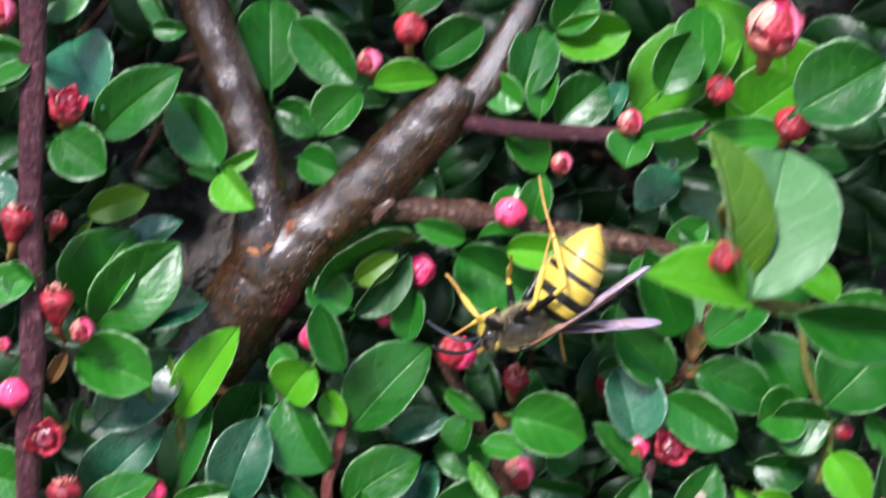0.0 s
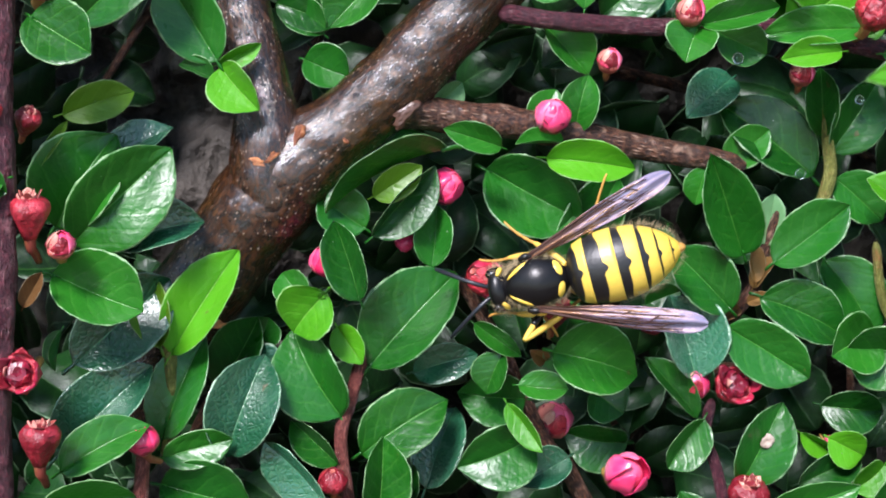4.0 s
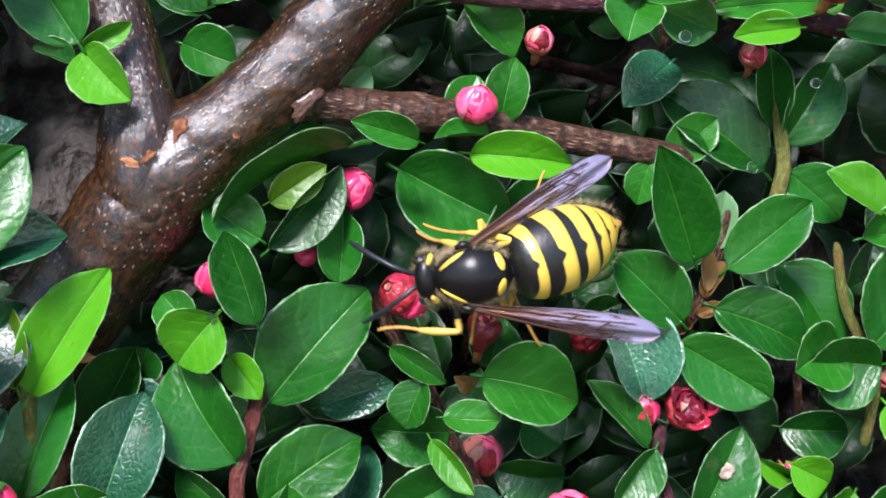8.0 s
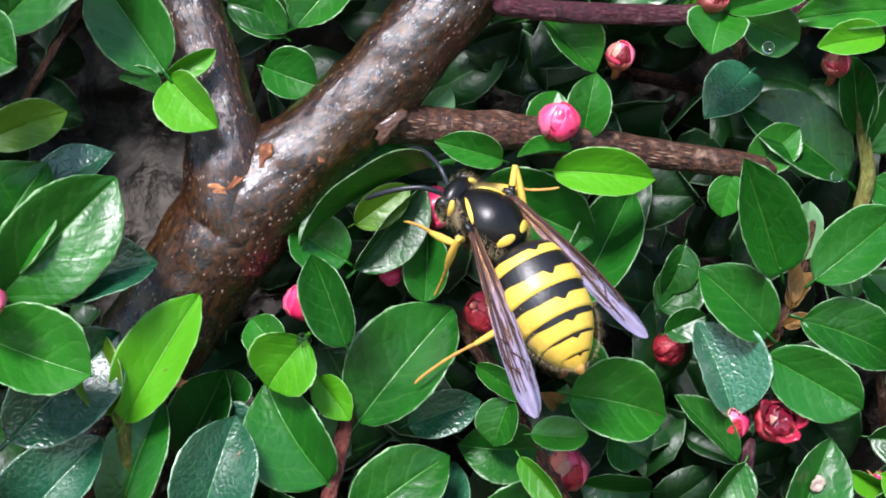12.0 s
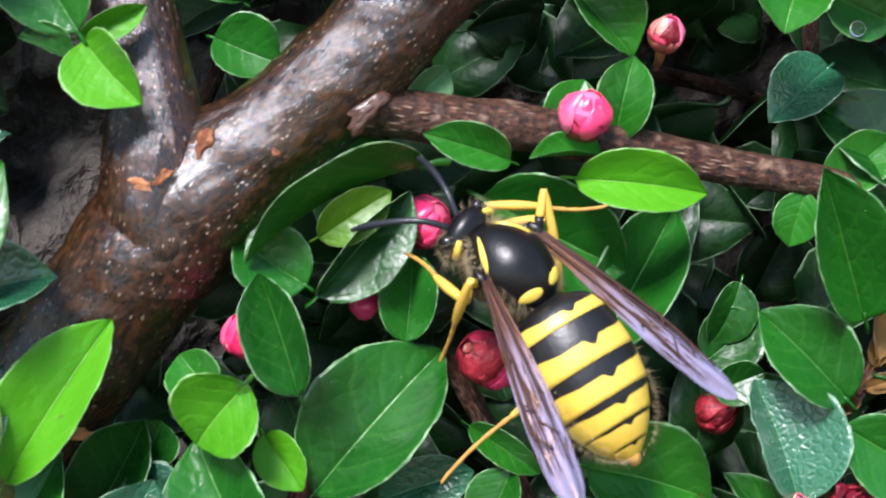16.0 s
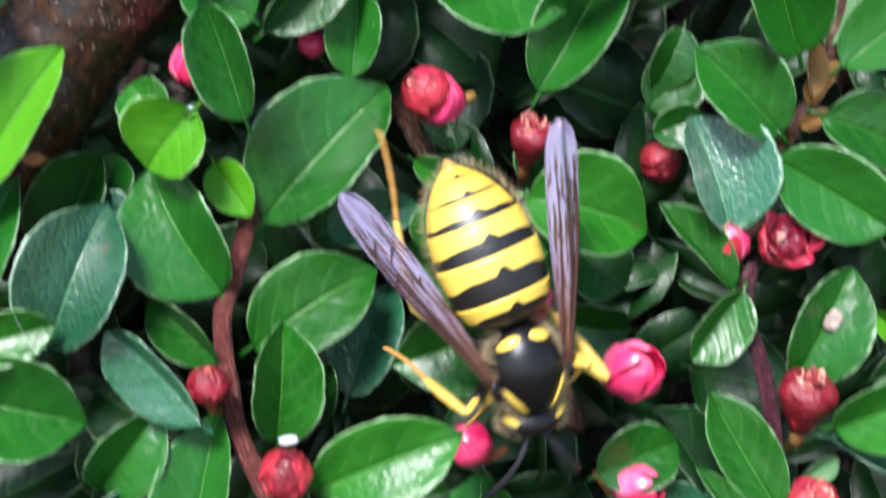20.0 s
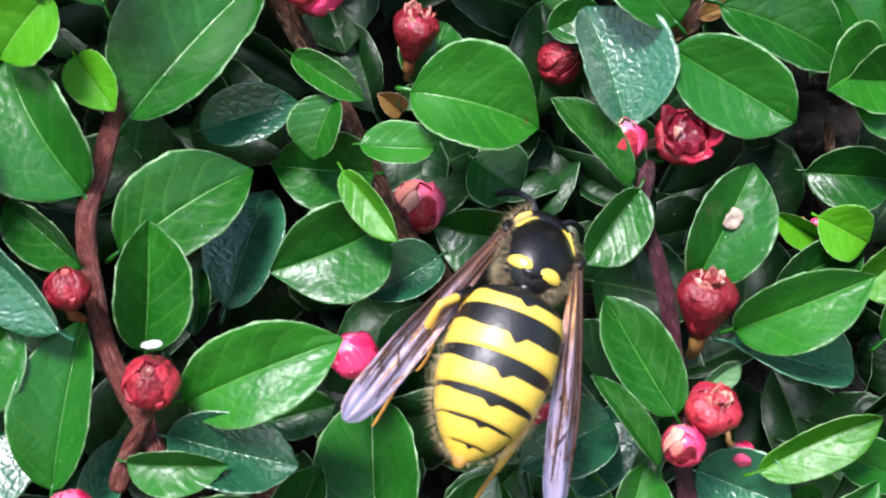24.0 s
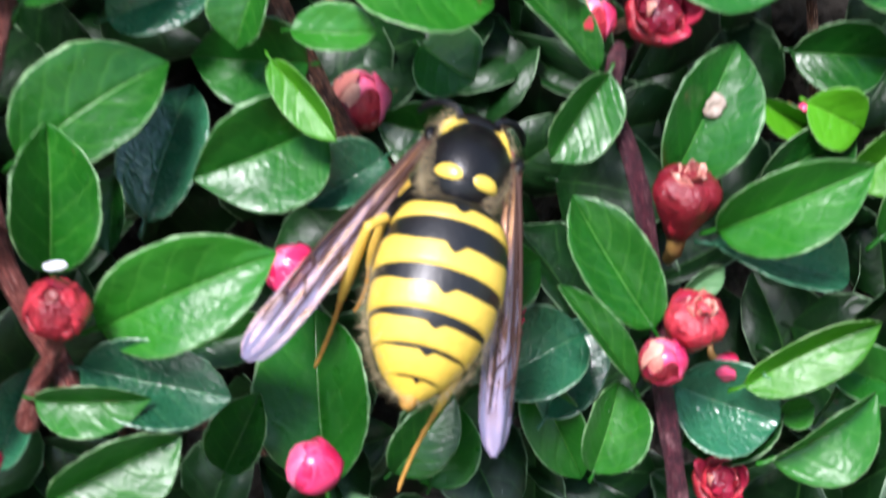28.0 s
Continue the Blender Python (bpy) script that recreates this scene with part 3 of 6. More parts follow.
def open_flower(key, x, y, z, r, angle, toward):
    """A crumpled open red calyx: five blunt sepals round a lumpy dark centre."""
    ob = flower(key, "spent_flower", "crumpled open red calyx with a ragged centre", x, y, z, r, angle, toward, 0.85, -1.0, 0.1, SEPAL_RED)
    for k in range(5):
        v, f = sepal_data(r * 0.74, 0.0, (0.45 + 0.3 * TURN.random()) * r, k * 1.2566 + TURN.uniform(-0.15, 0.15), TURN.uniform(0.15, 0.5), k * 1.7, 0.62)
        part("sepal", mesh_from("sepal", v, f, SEPAL_RED if k % 2 else SEPAL), ob)
    for k in range(5):
        v, f = sepal_data(r * 0.5, 0.0, (0.5 + 0.2 * TURN.random()) * r, k * 1.2566 + 0.6, TURN.uniform(-0.25, 0.2), k * 2.7, 0.6)
        part("sepal", mesh_from("sepal", v, f, (SEPAL, SEPAL_RED, SEPAL_TIP)[k % 3]), ob)
    lumps = [TURN.uniform(0.75, 1.25) for _ in range(12)]
    v, f = lathe_data([(0.5 * r, -0.2 * r), (0.55 * r, 0.1 * r), (0.42 * r, 0.3 * r), (0.2 * r, 0.34 * r), (0.02 * r, 0.2 * r)], 18, lambda a, h: lumps[int(a * 1.9) % 12])
    part("centre", mesh_from("centre", v, f, SEPAL, smooth=False), ob)


TWIG["main"] = twig("bark", [(-25.0, 4.0, -13.2, 3.3), (-21.6, 3.3, -7.8, 3.35), (-18.3, 2.8, -3.2, 3.4), (-15.4, 2.2, 0.9, 3.5), (-12.9, 1.8, 4.2, 3.75), (-10.2, 1.4, 6.7, 3.35), (-6.9, 1.0, 9.2, 2.9), (-3.6, 0.5, 12.2, 2.75), (-0.4, 0.0, 15.6, 2.65), (2.4, -0.6, 18.4, 2.2), (3.6, -0.8, 20.2, 1.5)])
TWIG["left"] = twig("bark", [(-13.4, 1.6, 1.6, 2.9), (-12.9, 1.0, 4.6, 3.05), (-12.8, 0.6, 7.4, 2.75), (-13.1, 0.6, 10.2, 2.3), (-13.6, 0.8, 13.0, 2.1), (-14.9, 1.2, 18.0, 2.0), (-16.6, 1.5, 22.3, 2.0), (-18.4, 1.5, 27.3, 2.0), (-19.6, 1.5, 31.0, 1.9)])
TWIG["upper"] = twig("bark", [(1.4, 0.0, 16.4, 1.87), (5.1, 0.5, 19.8, 1.65), (7.0, 1.0, 23.1, 1.42), (8.8, 1.5, 26.5, 1.19), (10.2, 2.0, 29.4, 0.95)])
TWIG["cross"] = twig("twigbrown", [(-3.9, 0.5, 10.3, 1.37), (-0.2, 0.9, 9.8, 1.28), (4.9, 1.3, 9.3, 1.18), (9.4, 1.7, 8.5, 1.08), (14.0, 2.1, 7.7, 0.99), (20.6, 2.5, 6.5, 0.89)])
TWIG["redtop"] = twig("stempurple", [(4.5, -1.0, 16.9, 0.64), (7.1, -0.9, 16.5, 0.64), (10.0, -0.7, 16.3, 0.65), (15.9, -0.6, 16.0, 0.66), (20.1, -0.4, 16.4, 0.66), (23.5, -0.3, 16.0, 0.67), (27.3, -0.1, 15.3, 0.68), (33.4, 0.0, 14.1, 0.68)])
TWIG["stemL"] = twig("stempurple", [(-28.2, -12.0, 26.9, 0.99), (-28.3, -12.0, 19.3, 0.98), (-28.3, -12.0, 14.2, 0.97), (-28.4, -12.0, 9.1, 0.96), (-28.2, -12.0, 3.6, 0.95), (-28.2, -12.0, -3.6, 0.94), (-28.5, -12.0, -9.5, 0.93), (-28.4, -12.0, -16.3, 0.92), (-28.3, -12.0, -20.6, 0.91)])
TWIG["lowA"] = twig("twigred", [(-5.4, 2.0, -6.1, 0.50), (-6.0, 1.6, -7.8, 0.50), (-6.9, 1.2, -11.0, 0.51), (-7.5, 0.9, -12.9, 0.51), (-7.4, 0.5, -15.8, 0.51), (-6.8, 0.1, -18.9, 0.52), (-5.9, -0.2, -21.1, 0.52), (-4.8, -0.6, -23.1, 0.53), (-4.2, -1.0, -25.5, 0.53)])
TWIG["lowB"] = twig("twigbrown", [(1.4, 5.0, -2.5, 0.55), (2.5, 5.3, -4.3, 0.57), (4.6, 5.7, -8.2, 0.59), (6.4, 6.0, -12.2, 0.62), (7.9, 6.3, -15.0, 0.64), (9.5, 6.7, -16.9, 0.66), (11.0, 7.0, -19.8, 0.69)])
TWIG["lowC"] = twig("stempurple", [(19.6, 2.0, -11.5, 0.41), (19.2, 1.6, -13.5, 0.41), (19.9, 1.1, -16.1, 0.42), (20.4, 0.7, -19.3, 0.43), (20.6, 0.3, -22.2, 0.43), (20.7, -0.1, -25.6, 0.44), (21.0, -0.6, -29.0, 0.44), (21.1, -1.0, -31.2, 0.45)])
TWIG["knotstem"] = twig("twigbrown", [(24.9, 3.0, 2.5, 0.52), (24.1, 3.3, 0.2, 0.51), (23.5, 3.6, -2.0, 0.51), (22.2, 3.9, -4.3, 0.50), (20.6, 4.2, -6.2, 0.50), (19.4, 4.5, -8.8, 0.49)])
TWIG["young"] = twig("twigyellow", [(28.6, 4.0, 11.3, 0.38), (28.8, 4.0, 8.6, 0.43), (29.0, 4.0, 5.9, 0.48), (28.3, 4.0, 3.2, 0.53)])
TWIG["brightstem"] = twig("twigyellow", [(-19.5, -2.0, -5.7, 0.42), (-19.5, -1.7, -8.1, 0.49), (-19.5, -1.3, -10.6, 0.57), (-19.7, -1.0, -14.1, 0.64)])
TWIG["stalkLL"] = twig("twigred", [(-20.5, -6.0, -14.1, 0.47), (-20.6, -6.0, -16.0, 0.51), (-20.7, -6.0, -19.2, 0.55)])
TWIG["stalk1"] = twig("twigred", [(-4.4, -2.5, -21.7, 0.31), (-4.9, -2.0, -22.8, 0.36), (-5.5, -1.5, -23.9, 0.41), (-6.1, -1.0, -25.5, 0.47)])
TWIG["farright"] = twig("twigyellow", [(32.2, 3.0, -0.2, 0.33), (32.6, 3.0, -3.5, 0.34), (33.8, 3.0, -6.4, 0.36), (34.5, 3.0, -8.7, 0.37), (33.8, 3.0, -12.1, 0.38)])
TWIG["near"] = twig("twigyellow", [(18.3, -50.0, 8.0, 0.37), (20.6, -42.5, 4.6, 0.44), (25.6, -35.0, 3.1, 0.52), (33.7, -27.5, 1.4, 0.60), (45.5, -20.0, -10.3, 0.69)])
TWIG["near2"] = twig("twigred", [(6.5, -30.0, -23.7, 0.26), (7.4, -25.3, -26.9, 0.31), (8.7, -20.7, -32.6, 0.37), (10.1, -16.0, -39.2, 0.43)])
leaf("stemL", -28.1, -12.0, 21.0, -161, -0, 0, 5.0, 3.8, "m")
leaf("stemL", -24.8, -7.0, 18.2, 120, -8, 15, 7.0, 5.7, "g")
leaf("stemL", -25.2, -6.0, 15.6, 38, -0, -10, 8.5, 4.5, "d")
leaf("stemL", -26.6, -11.0, 14.9, -33, 10, 5, 5.6, 4.2, "m")
leaf("stemL", -26.0, -6.0, 9.2, 24, -23, 25, 5.2, 2.7, "y")
leaf("stemL", -25.2, -7.0, 0.4, 44, -0, 10, 9.3, 5.9, "m")
leaf("stemL", -26.8, -5.5, 1.6, 59, -4, -10, 7.6, 6.0, "m")
leaf("stemL", -24.0, -3.0, 5.7, 37, -0, 0, 5.7, 3.2, "g")
leaf("stemL", -22.5, -5.0, 0.4, 21, -0, 0, 6.1, 3.8, "g")
leaf("stemL", -26.1, -8.0, -1.7, -23, -0, -12, 6.5, 4.9, "m")
leaf("stemL", -25.5, -5.0, -7.9, 47, -0, 10, 8.8, 5.2, "g")
leaf("stemL", -27.7, -13.0, 4.5, -158, -0, 0, 4.4, 2.9, "m")
leaf("stemL", -33.9, -6.0, 12.6, -68, -0, 0, 4.8, 3.3, "g")
leaf("stemL", -33.9, -12.0, -10.4, -12, -0, 0, 6.1, 5.4, "m")
leaf("stemL", -26.5, -6.0, -14.1, 47, -0, 15, 8.9, 4.5, "g")
leaf("stemL", -25.4, -9.0, -14.5, 30, -9, -20, 6.5, 3.3, "m")
leaf("stemL", -26.2, -10.0, -16.8, 6, -10, 0, 6.0, 4.7, "m")
leaf("stemL", -29.9, -13.0, 5.1, -34, -0, 0, 2.9, 2.5, "m")
leaf("stemL", -25.8, -7.0, -5.4, -100, -0, 40, 2.8, 1.1, "m")
leaf("stemL", -31.7, -13.0, 19.6, 25, -0, 0, 4.0, 3.9, "m")
leaf("stemL", -29.3, -9.0, 24.9, 26, -0, 0, 5.0, 3.9, "d")
leaf("brightstem", -19.9, -3.0, -6.9, 112, -5, 20, 6.1, 3.0, "y")
leaf("brightstem", -19.4, -2.5, -7.4, 58, -5, -20, 8.8, 4.0, "b")
leaf("brightstem", -20.2, -2.0, -13.4, 69, 7, 10, 7.9, 3.9, "d")
leaf("brightstem", -15.5, -3.0, -14.5, 70, -0, 12, 7.7, 4.9, "g")
leaf("brightstem", -19.6, -4.0, -14.4, 15, -0, 0, 5.0, 2.6, "m")
leaf("stalkLL", -20.0, -3.0, -16.5, -14, -0, 0, 6.5, 4.8, "d")
leaf("brightstem", -13.9, 3.0, -7.2, 68, -0, 0, 2.3, 3.0, "d")
leaf("brightstem", -16.7, 3.0, -10.3, 59, 9, 0, 6.2, 3.8, "d")
leaf("lowA", -8.2, -2.0, -18.2, 133, 4, -30, 6.4, 3.6, "g")
leaf("lowA", -7.7, 0.0, -15.5, 138, -0, -20, 4.7, 2.2, "m")
leaf("lowA", -7.7, 0.0, -12.2, 121, -8, 0, 7.4, 5.4, "d")
leaf("lowA", -7.9, 1.0, -5.6, -54, 17, 0, 3.4, 2.3, "b")
leaf("main", -5.6, 1.0, -8.5, 48, -1, 0, 9.5, 5.9, "d")
leaf("main", -8.5, -1.5, -3.0, -131, -0, 0, 3.8, 4.3, "b")
leaf("main", -10.0, -0.5, -3.9, 128, -0, 0, 2.9, 2.6, "m")
leaf("main", -6.0, -1.5, -3.6, 107, 5, -15, 6.0, 3.0, "d")
leaf("cross", -0.9, 2.0, -1.3, 85, -0, 10, 4.6, 2.9, "d")
leaf("cross", -5.3, 1.0, 1.0, 49, -0, 20, 6.9, 3.1, "d")
leaf("cross", -5.2, 0.0, 3.8, 32, -0, 30, 4.2, 2.4, "y")
leaf("cross", -5.8, 1.0, 1.5, 146, -0, 10, 4.2, 3.7, "d")
leaf("cross", 0.0, 0.0, 7.9, -156, 6, 62, 10.0, 4.0, "m")
leaf("cross", 3.1, 4.0, 6.0, -29, -0, 0, 8.2, 5.6, "d")
leaf("cross", 8.9, 4.0, -2.0, 60, 0, 0, 8.6, 4.2, "d")
leaf("cross", 4.1, -1.5, 7.3, 163, 13, 10, 4.4, 2.1, "m")
leaf("cross", 7.3, 0.0, 6.7, -7, 9, -10, 6.5, 3.0, "b")
leaf("cross", 8.6, 0.0, 7.8, -177, -0, 40, 3.6, 1.3, "m")
leaf("cross", 9.4, 1.0, 8.6, 77, 14, 5, 4.3, 2.8, "m")
leaf("cross", 6.9, 2.5, 8.6, 69, 8, 0, 3.6, 3.2, "m")
leaf("cross", -0.9, 1.0, 10.4, 38, -0, 30, 2.9, 2.1, "p")
leaf("redtop", 7.3, 1.0, 16.4, -47, -0, 0, 4.8, 3.3, "m")
leaf("redtop", 7.5, 2.0, 16.8, -175, -0, 20, 2.9, 1.4, "m")
leaf("redtop", 17.9, -2.0, 15.8, -112, 10, 0, 2.9, 3.7, "m")
leaf("redtop", 18.1, -2.0, 15.9, 10, 10, 15, 5.6, 2.2, "m")
leaf("redtop", 19.5, -1.0, 15.6, -26, -0, 0, 3.8, 3.2, "m")
leaf("redtop", 28.2, -2.0, 14.1, -173, -0, 25, 4.4, 2.2, "b")
leaf("redtop", 28.1, 0.0, 15.7, 20, -0, 0, 4.1, 2.9, "b")
leaf("redtop", 18.2, 7.0, 18.5, 38, 5, 0, 11.6, 7.4, "b")
leaf("redtop", 30.1, 8.0, 18.1, 120, 5, 0, 12.4, 6.5, "b")
leaf("redtop", 23.3, 8.0, 18.9, 14, 4, 0, 13.4, 7.4, "b")
leaf("redtop", 26.5, 6.0, 16.8, 37, -0, 0, 7.4, 5.3, "b")
leaf("young", 22.1, 6.0, 13.3, -137, -0, 20, 5.1, 3.5, "g")
leaf("young", 27.8, 4.0, 5.6, 139, -0, 10, 8.9, 5.3, "d")
leaf("young", 28.5, 4.0, 8.5, 94, -0, 0, 5.2, 2.5, "m")
leaf("young", 29.1, 4.0, 7.4, 55, -0, 0, 6.6, 4.3, "d")
leaf("young", 21.0, 4.0, 6.3, 39, -0, 0, 4.3, 2.9, "m")
leaf("knotstem", 21.8, 1.0, -0.3, 113, 17, 0, 8.6, 4.0, "d")
leaf("knotstem", 19.3, 2.0, 6.1, -107, -0, 10, 2.9, 2.3, "m")
leaf("knotstem", 24.0, 3.0, 0.3, 82, -0, 0, 3.9, 2.1, "p")
leaf("knotstem", 24.0, 1.0, -1.0, 37, 22, 0, 6.8, 3.9, "d")
leaf("knotstem", 23.2, 1.0, -3.3, -23, -0, 0, 7.2, 4.4, "d")
leaf("knotstem", 21.0, 1.0, -4.4, 134, -0, 0, 6.3, 4.2, "d")
leaf("knotstem", 18.5, 1.0, -9.5, 105, 4, 0, 6.6, 5.0, "g")
leaf("knotstem", 20.6, 1.0, -5.6, -32, -0, 0, 6.9, 4.3, "d")
leaf("knotstem", 31.6, 2.0, -6.1, -154, 14, 0, 4.2, 4.6, "m")
leaf("knotstem", 17.1, 6.0, 1.6, -113, -0, 0, 3.8, 2.7, "d")
leaf("knotstem", 15.2, 7.0, -2.6, 38, -0, 0, 3.7, 3.5, "d")
leaf("knotstem", 15.3, 6.0, -4.2, 21, -0, 0, 3.0, 2.3, "d")
leaf("knotstem", 29.7, 5.0, 5.5, -43, -0, 0, 4.8, 3.8, "d")
leaf("lowB", 7.9, 1.0, -7.3, -15, 6, 0, 6.5, 5.2, "m")
leaf("lowB", 5.4, 2.0, -10.0, -6, -0, 0, 3.7, 2.3, "m")
leaf("lowB", -2.4, 3.0, -9.1, 15, -0, 0, 5.0, 2.9, "g")
leaf("lowB", 2.2, 3.0, -5.5, -35, -0, 15, 4.3, 1.6, "m")
leaf("lowB", 4.2, 2.0, -7.6, -113, -9, 20, 3.3, 2.9, "m")
leaf("lowB", 6.2, 5.0, -11.4, 175, -0, 0, 5.2, 4.1, "d")
leaf("lowB", 6.7, 3.0, -14.1, -159, 9, 0, 6.1, 4.9, "d")
leaf("lowB", 4.6, 1.0, -11.2, -52, 13, 35, 4.4, 1.8, "b")
leaf("lowA", -6.2, 1.0, -14.8, 33, -0, 0, 7.5, 4.8, "m")
leaf("lowA", -4.7, -1.0, -19.4, 86, 7, 0, 6.1, 3.5, "m")
leaf("lowA", -3.1, -1.5, -21.7, 22, 9, 0, 7.9, 4.4, "m")
leaf("lowA", -2.4, 2.0, -15.8, -96, -0, 0, 3.3, 1.9, "d")
leaf("lowA", -1.5, 4.0, -17.9, 71, -0, 0, 6.8, 3.8, "g")
leaf("lowA", -9.3, -1.0, -25.8, 80, 9, 0, 8.0, 3.9, "d")
leaf("lowA", -13.8, 0.0, -21.9, 51, 11, 0, 5.4, 3.5, "d")
leaf("lowA", -15.0, 0.0, -26.1, 41, -0, 15, 5.9, 4.8, "g")
leaf("lowA", -5.6, -2.5, -24.3, -4, -0, 0, 4.6, 2.2, "m")
leaf("lowA", -3.9, -1.0, -23.4, -15, 4, -10, 6.3, 3.5, "g")
leaf("lowA", -5.2, -3.0, -28.3, 23, -0, 0, 5.8, 3.4, "m")
leaf("lowA", -8.0, 1.0, -28.0, 70, -0, 0, 4.6, 2.1, "g")
leaf("lowA", 0.1, 3.0, -23.7, 14, -0, 0, 4.0, 2.4, "d")
leaf("lowA", -15.4, 2.0, -8.6, -29, -0, 0, 4.2, 4.7, "g")
leaf("lowB", 5.9, 6.0, -31.2, 91, -0, 0, 8.5, 5.6, "d")
leaf("lowB", 9.0, 4.0, -30.3, 49, -0, 0, 4.6, 2.9, "d")
leaf("lowB", 9.4, 5.0, -15.7, -148, -0, 0, 4.4, 3.0, "g")
leaf("lowB", 18.2, 4.0, -24.2, -156, 0, 0, 5.4, 4.2, "g")
leaf("lowB", 14.2, 7.0, -15.1, 172, -0, 0, 5.1, 4.1, "d")
leaf("lowB", 1.3, 5.0, -29.9, 63, -0, 0, 4.1, 2.7, "d")
leaf("lowB", 11.7, 3.0, -22.2, 21, -0, 0, 4.9, 3.5, "d")
leaf("lowB", 11.3, 6.0, -10.7, -39, -0, 0, 3.0, 3.7, "d")
leaf("lowB", -2.1, 5.0, -8.8, 11, -0, 0, 3.3, 2.3, "g")
leaf("lowB", 8.7, 4.0, -7.2, 72, -0, 0, 3.5, 3.4, "d")
leaf("lowC", 18.9, 1.0, -12.3, -127, -0, 0, 4.5, 2.9, "m")
leaf("lowC", 18.5, 1.0, -12.2, 130, -0, 30, 5.8, 2.1, "m")
leaf("lowC", 21.6, 1.0, -17.2, 62, -3, 0, 6.8, 4.0, "d")
leaf("lowC", 22.9, -1.0, -19.2, 20, 19, 0, 7.0, 3.5, "m")
leaf("lowC", 23.1, 0.0, -19.8, -17, -0, 0, 6.6, 3.2, "g")
leaf("lowC", 20.2, -0.5, -23.3, 119, 1, 0, 6.7, 3.2, "m")
leaf("lowC", 19.4, -1.0, -25.7, 124, 6, 30, 5.6, 1.5, "m")
leaf("lowC", 24.7, 1.0, -26.4, 25, -0, 0, 6.7, 2.6, "b")
leaf("lowC", 33.3, 3.0, -27.7, 157, -0, 0, 5.0, 2.7, "d")
leaf("lowC", 17.6, 0.0, -29.7, 69, -0, 0, 4.2, 3.0, "m")
leaf("lowC", 22.1, 3.0, -26.8, -23, -0, 0, 5.0, 4.3, "g")
leaf("lowC", 25.4, -1.0, -29.6, 28, 10, 0, 5.6, 3.5, "m")
leaf("lowC", 27.0, 5.0, -13.9, -29, -0, 0, 3.4, 1.6, "b")
leaf("lowC", 32.6, 2.0, -15.9, -141, -0, 0, 3.1, 3.1, "b")
leaf("lowC", 26.7, 4.0, -17.6, 23, -0, 0, 5.4, 2.7, "d")
leaf("lowC", 22.0, 1.0, -22.3, 39, -0, 0, 2.3, 1.4, "p")
leaf("lowC", 16.3, 5.0, -28.4, 59, -0, 0, 5.5, 3.3, "g")
leaf("lowC", 10.9, 6.0, -31.6, 69, -0, 0, 4.3, 2.9, "d")
leaf("lowC", 29.7, 4.0, -29.0, 53, -0, 0, 4.6, 2.8, "m")
leaf("lowC", 27.1, 3.0, -28.6, 15, -0, 0, 1.7, 1.5, "m")
leaf("lowC", 16.0, 6.0, -26.4, -67, -0, 0, 5.9, 2.9, "d")
leaf("lowC", 22.8, 4.0, -29.9, 24, -0, 0, 5.2, 3.3, "d")
leaf("left", -16.0, -2.5, 13.2, 122, 4, 0, 6.9, 4.5, "d")
leaf("left", -16.0, -2.5, 13.0, 26, -0, 15, 3.4, 1.4, "b")
leaf("left", -15.9, -2.5, 12.8, -48, 7, 0, 4.3, 3.3, "b")
leaf("left", -16.3, -2.5, 12.1, 158, -0, 10, 2.6, 1.5, "m")
leaf("upper", -5.2, 0.0, 20.2, 133, -0, 0, 7.5, 4.3, "m")
leaf("upper", -3.7, -0.5, 20.0, 5, 5, 0, 5.4, 2.8, "b")
leaf("upper", -4.9, 0.0, 19.7, -133, -0, 0, 5.1, 3.9, "m")
leaf("upper", 0.6, 1.0, 22.1, 33, -0, 0, 5.8, 3.7, "d")
leaf("upper", 1.2, 3.0, 20.5, 27, -0, 0, 5.2, 3.4, "d")
leaf("upper", 8.6, 0.0, 19.2, 75, -0, 0, 6.5, 4.1, "d")
leaf("upper", 10.1, 0.0, 17.4, 80, -0, 0, 4.4, 2.6, "m")
leaf("upper", 11.5, 1.0, 17.1, 42, -0, 0, 5.5, 4.5, "d")
leaf("upper", 5.5, 0.0, 20.7, -38, -0, 0, 4.1, 3.0, "m")
leaf("upper", 11.2, 3.0, 24.2, 6, -0, 0, 6.6, 4.0, "b")
leaf("upper", 11.4, 2.0, 24.7, 51, -0, 0, 4.8, 3.8, "m")
leaf("upper", 15.7, 2.0, 17.3, 69, -0, 0, 3.8, 2.1, "g")
leaf("upper", 20.1, 1.0, 19.6, 66, -0, 0, 5.5, 4.0, "m")
leaf("upper", 23.5, 2.0, 20.4, 88, -0, 0, 6.6, 4.1, "m")
leaf("upper", -13.1, 4.0, 20.2, 93, -0, 0, 8.8, 5.6, "d")
leaf("upper", -9.1, 4.0, 16.3, 146, -0, 0, 3.9, 2.9, "d")
leaf("upper", -10.6, 4.0, 14.3, -23, -0, 0, 3.7, 3.4, "d")
leaf("upper", -2.0, 1.0, 26.5, 29, -0, 0, 4.9, 3.8, "d")
leaf("upper", -22.2, -1.0, 24.8, -5, -0, 20, 2.9, 1.7, "d")
leaf("upper", -23.1, -1.0, 29.1, -63, -0, 30, 5.3, 2.1, "d")
leaf("upper", -12.7, 4.0, 18.7, -22, -0, 0, 4.7, 2.9, "d")
leaf("farright", 34.0, 2.0, -6.5, 45, -0, 0, 8.6, 7.1, "d")
leaf("farright", 34.1, 1.0, -7.4, 178, -0, 0, 4.8, 5.0, "m")
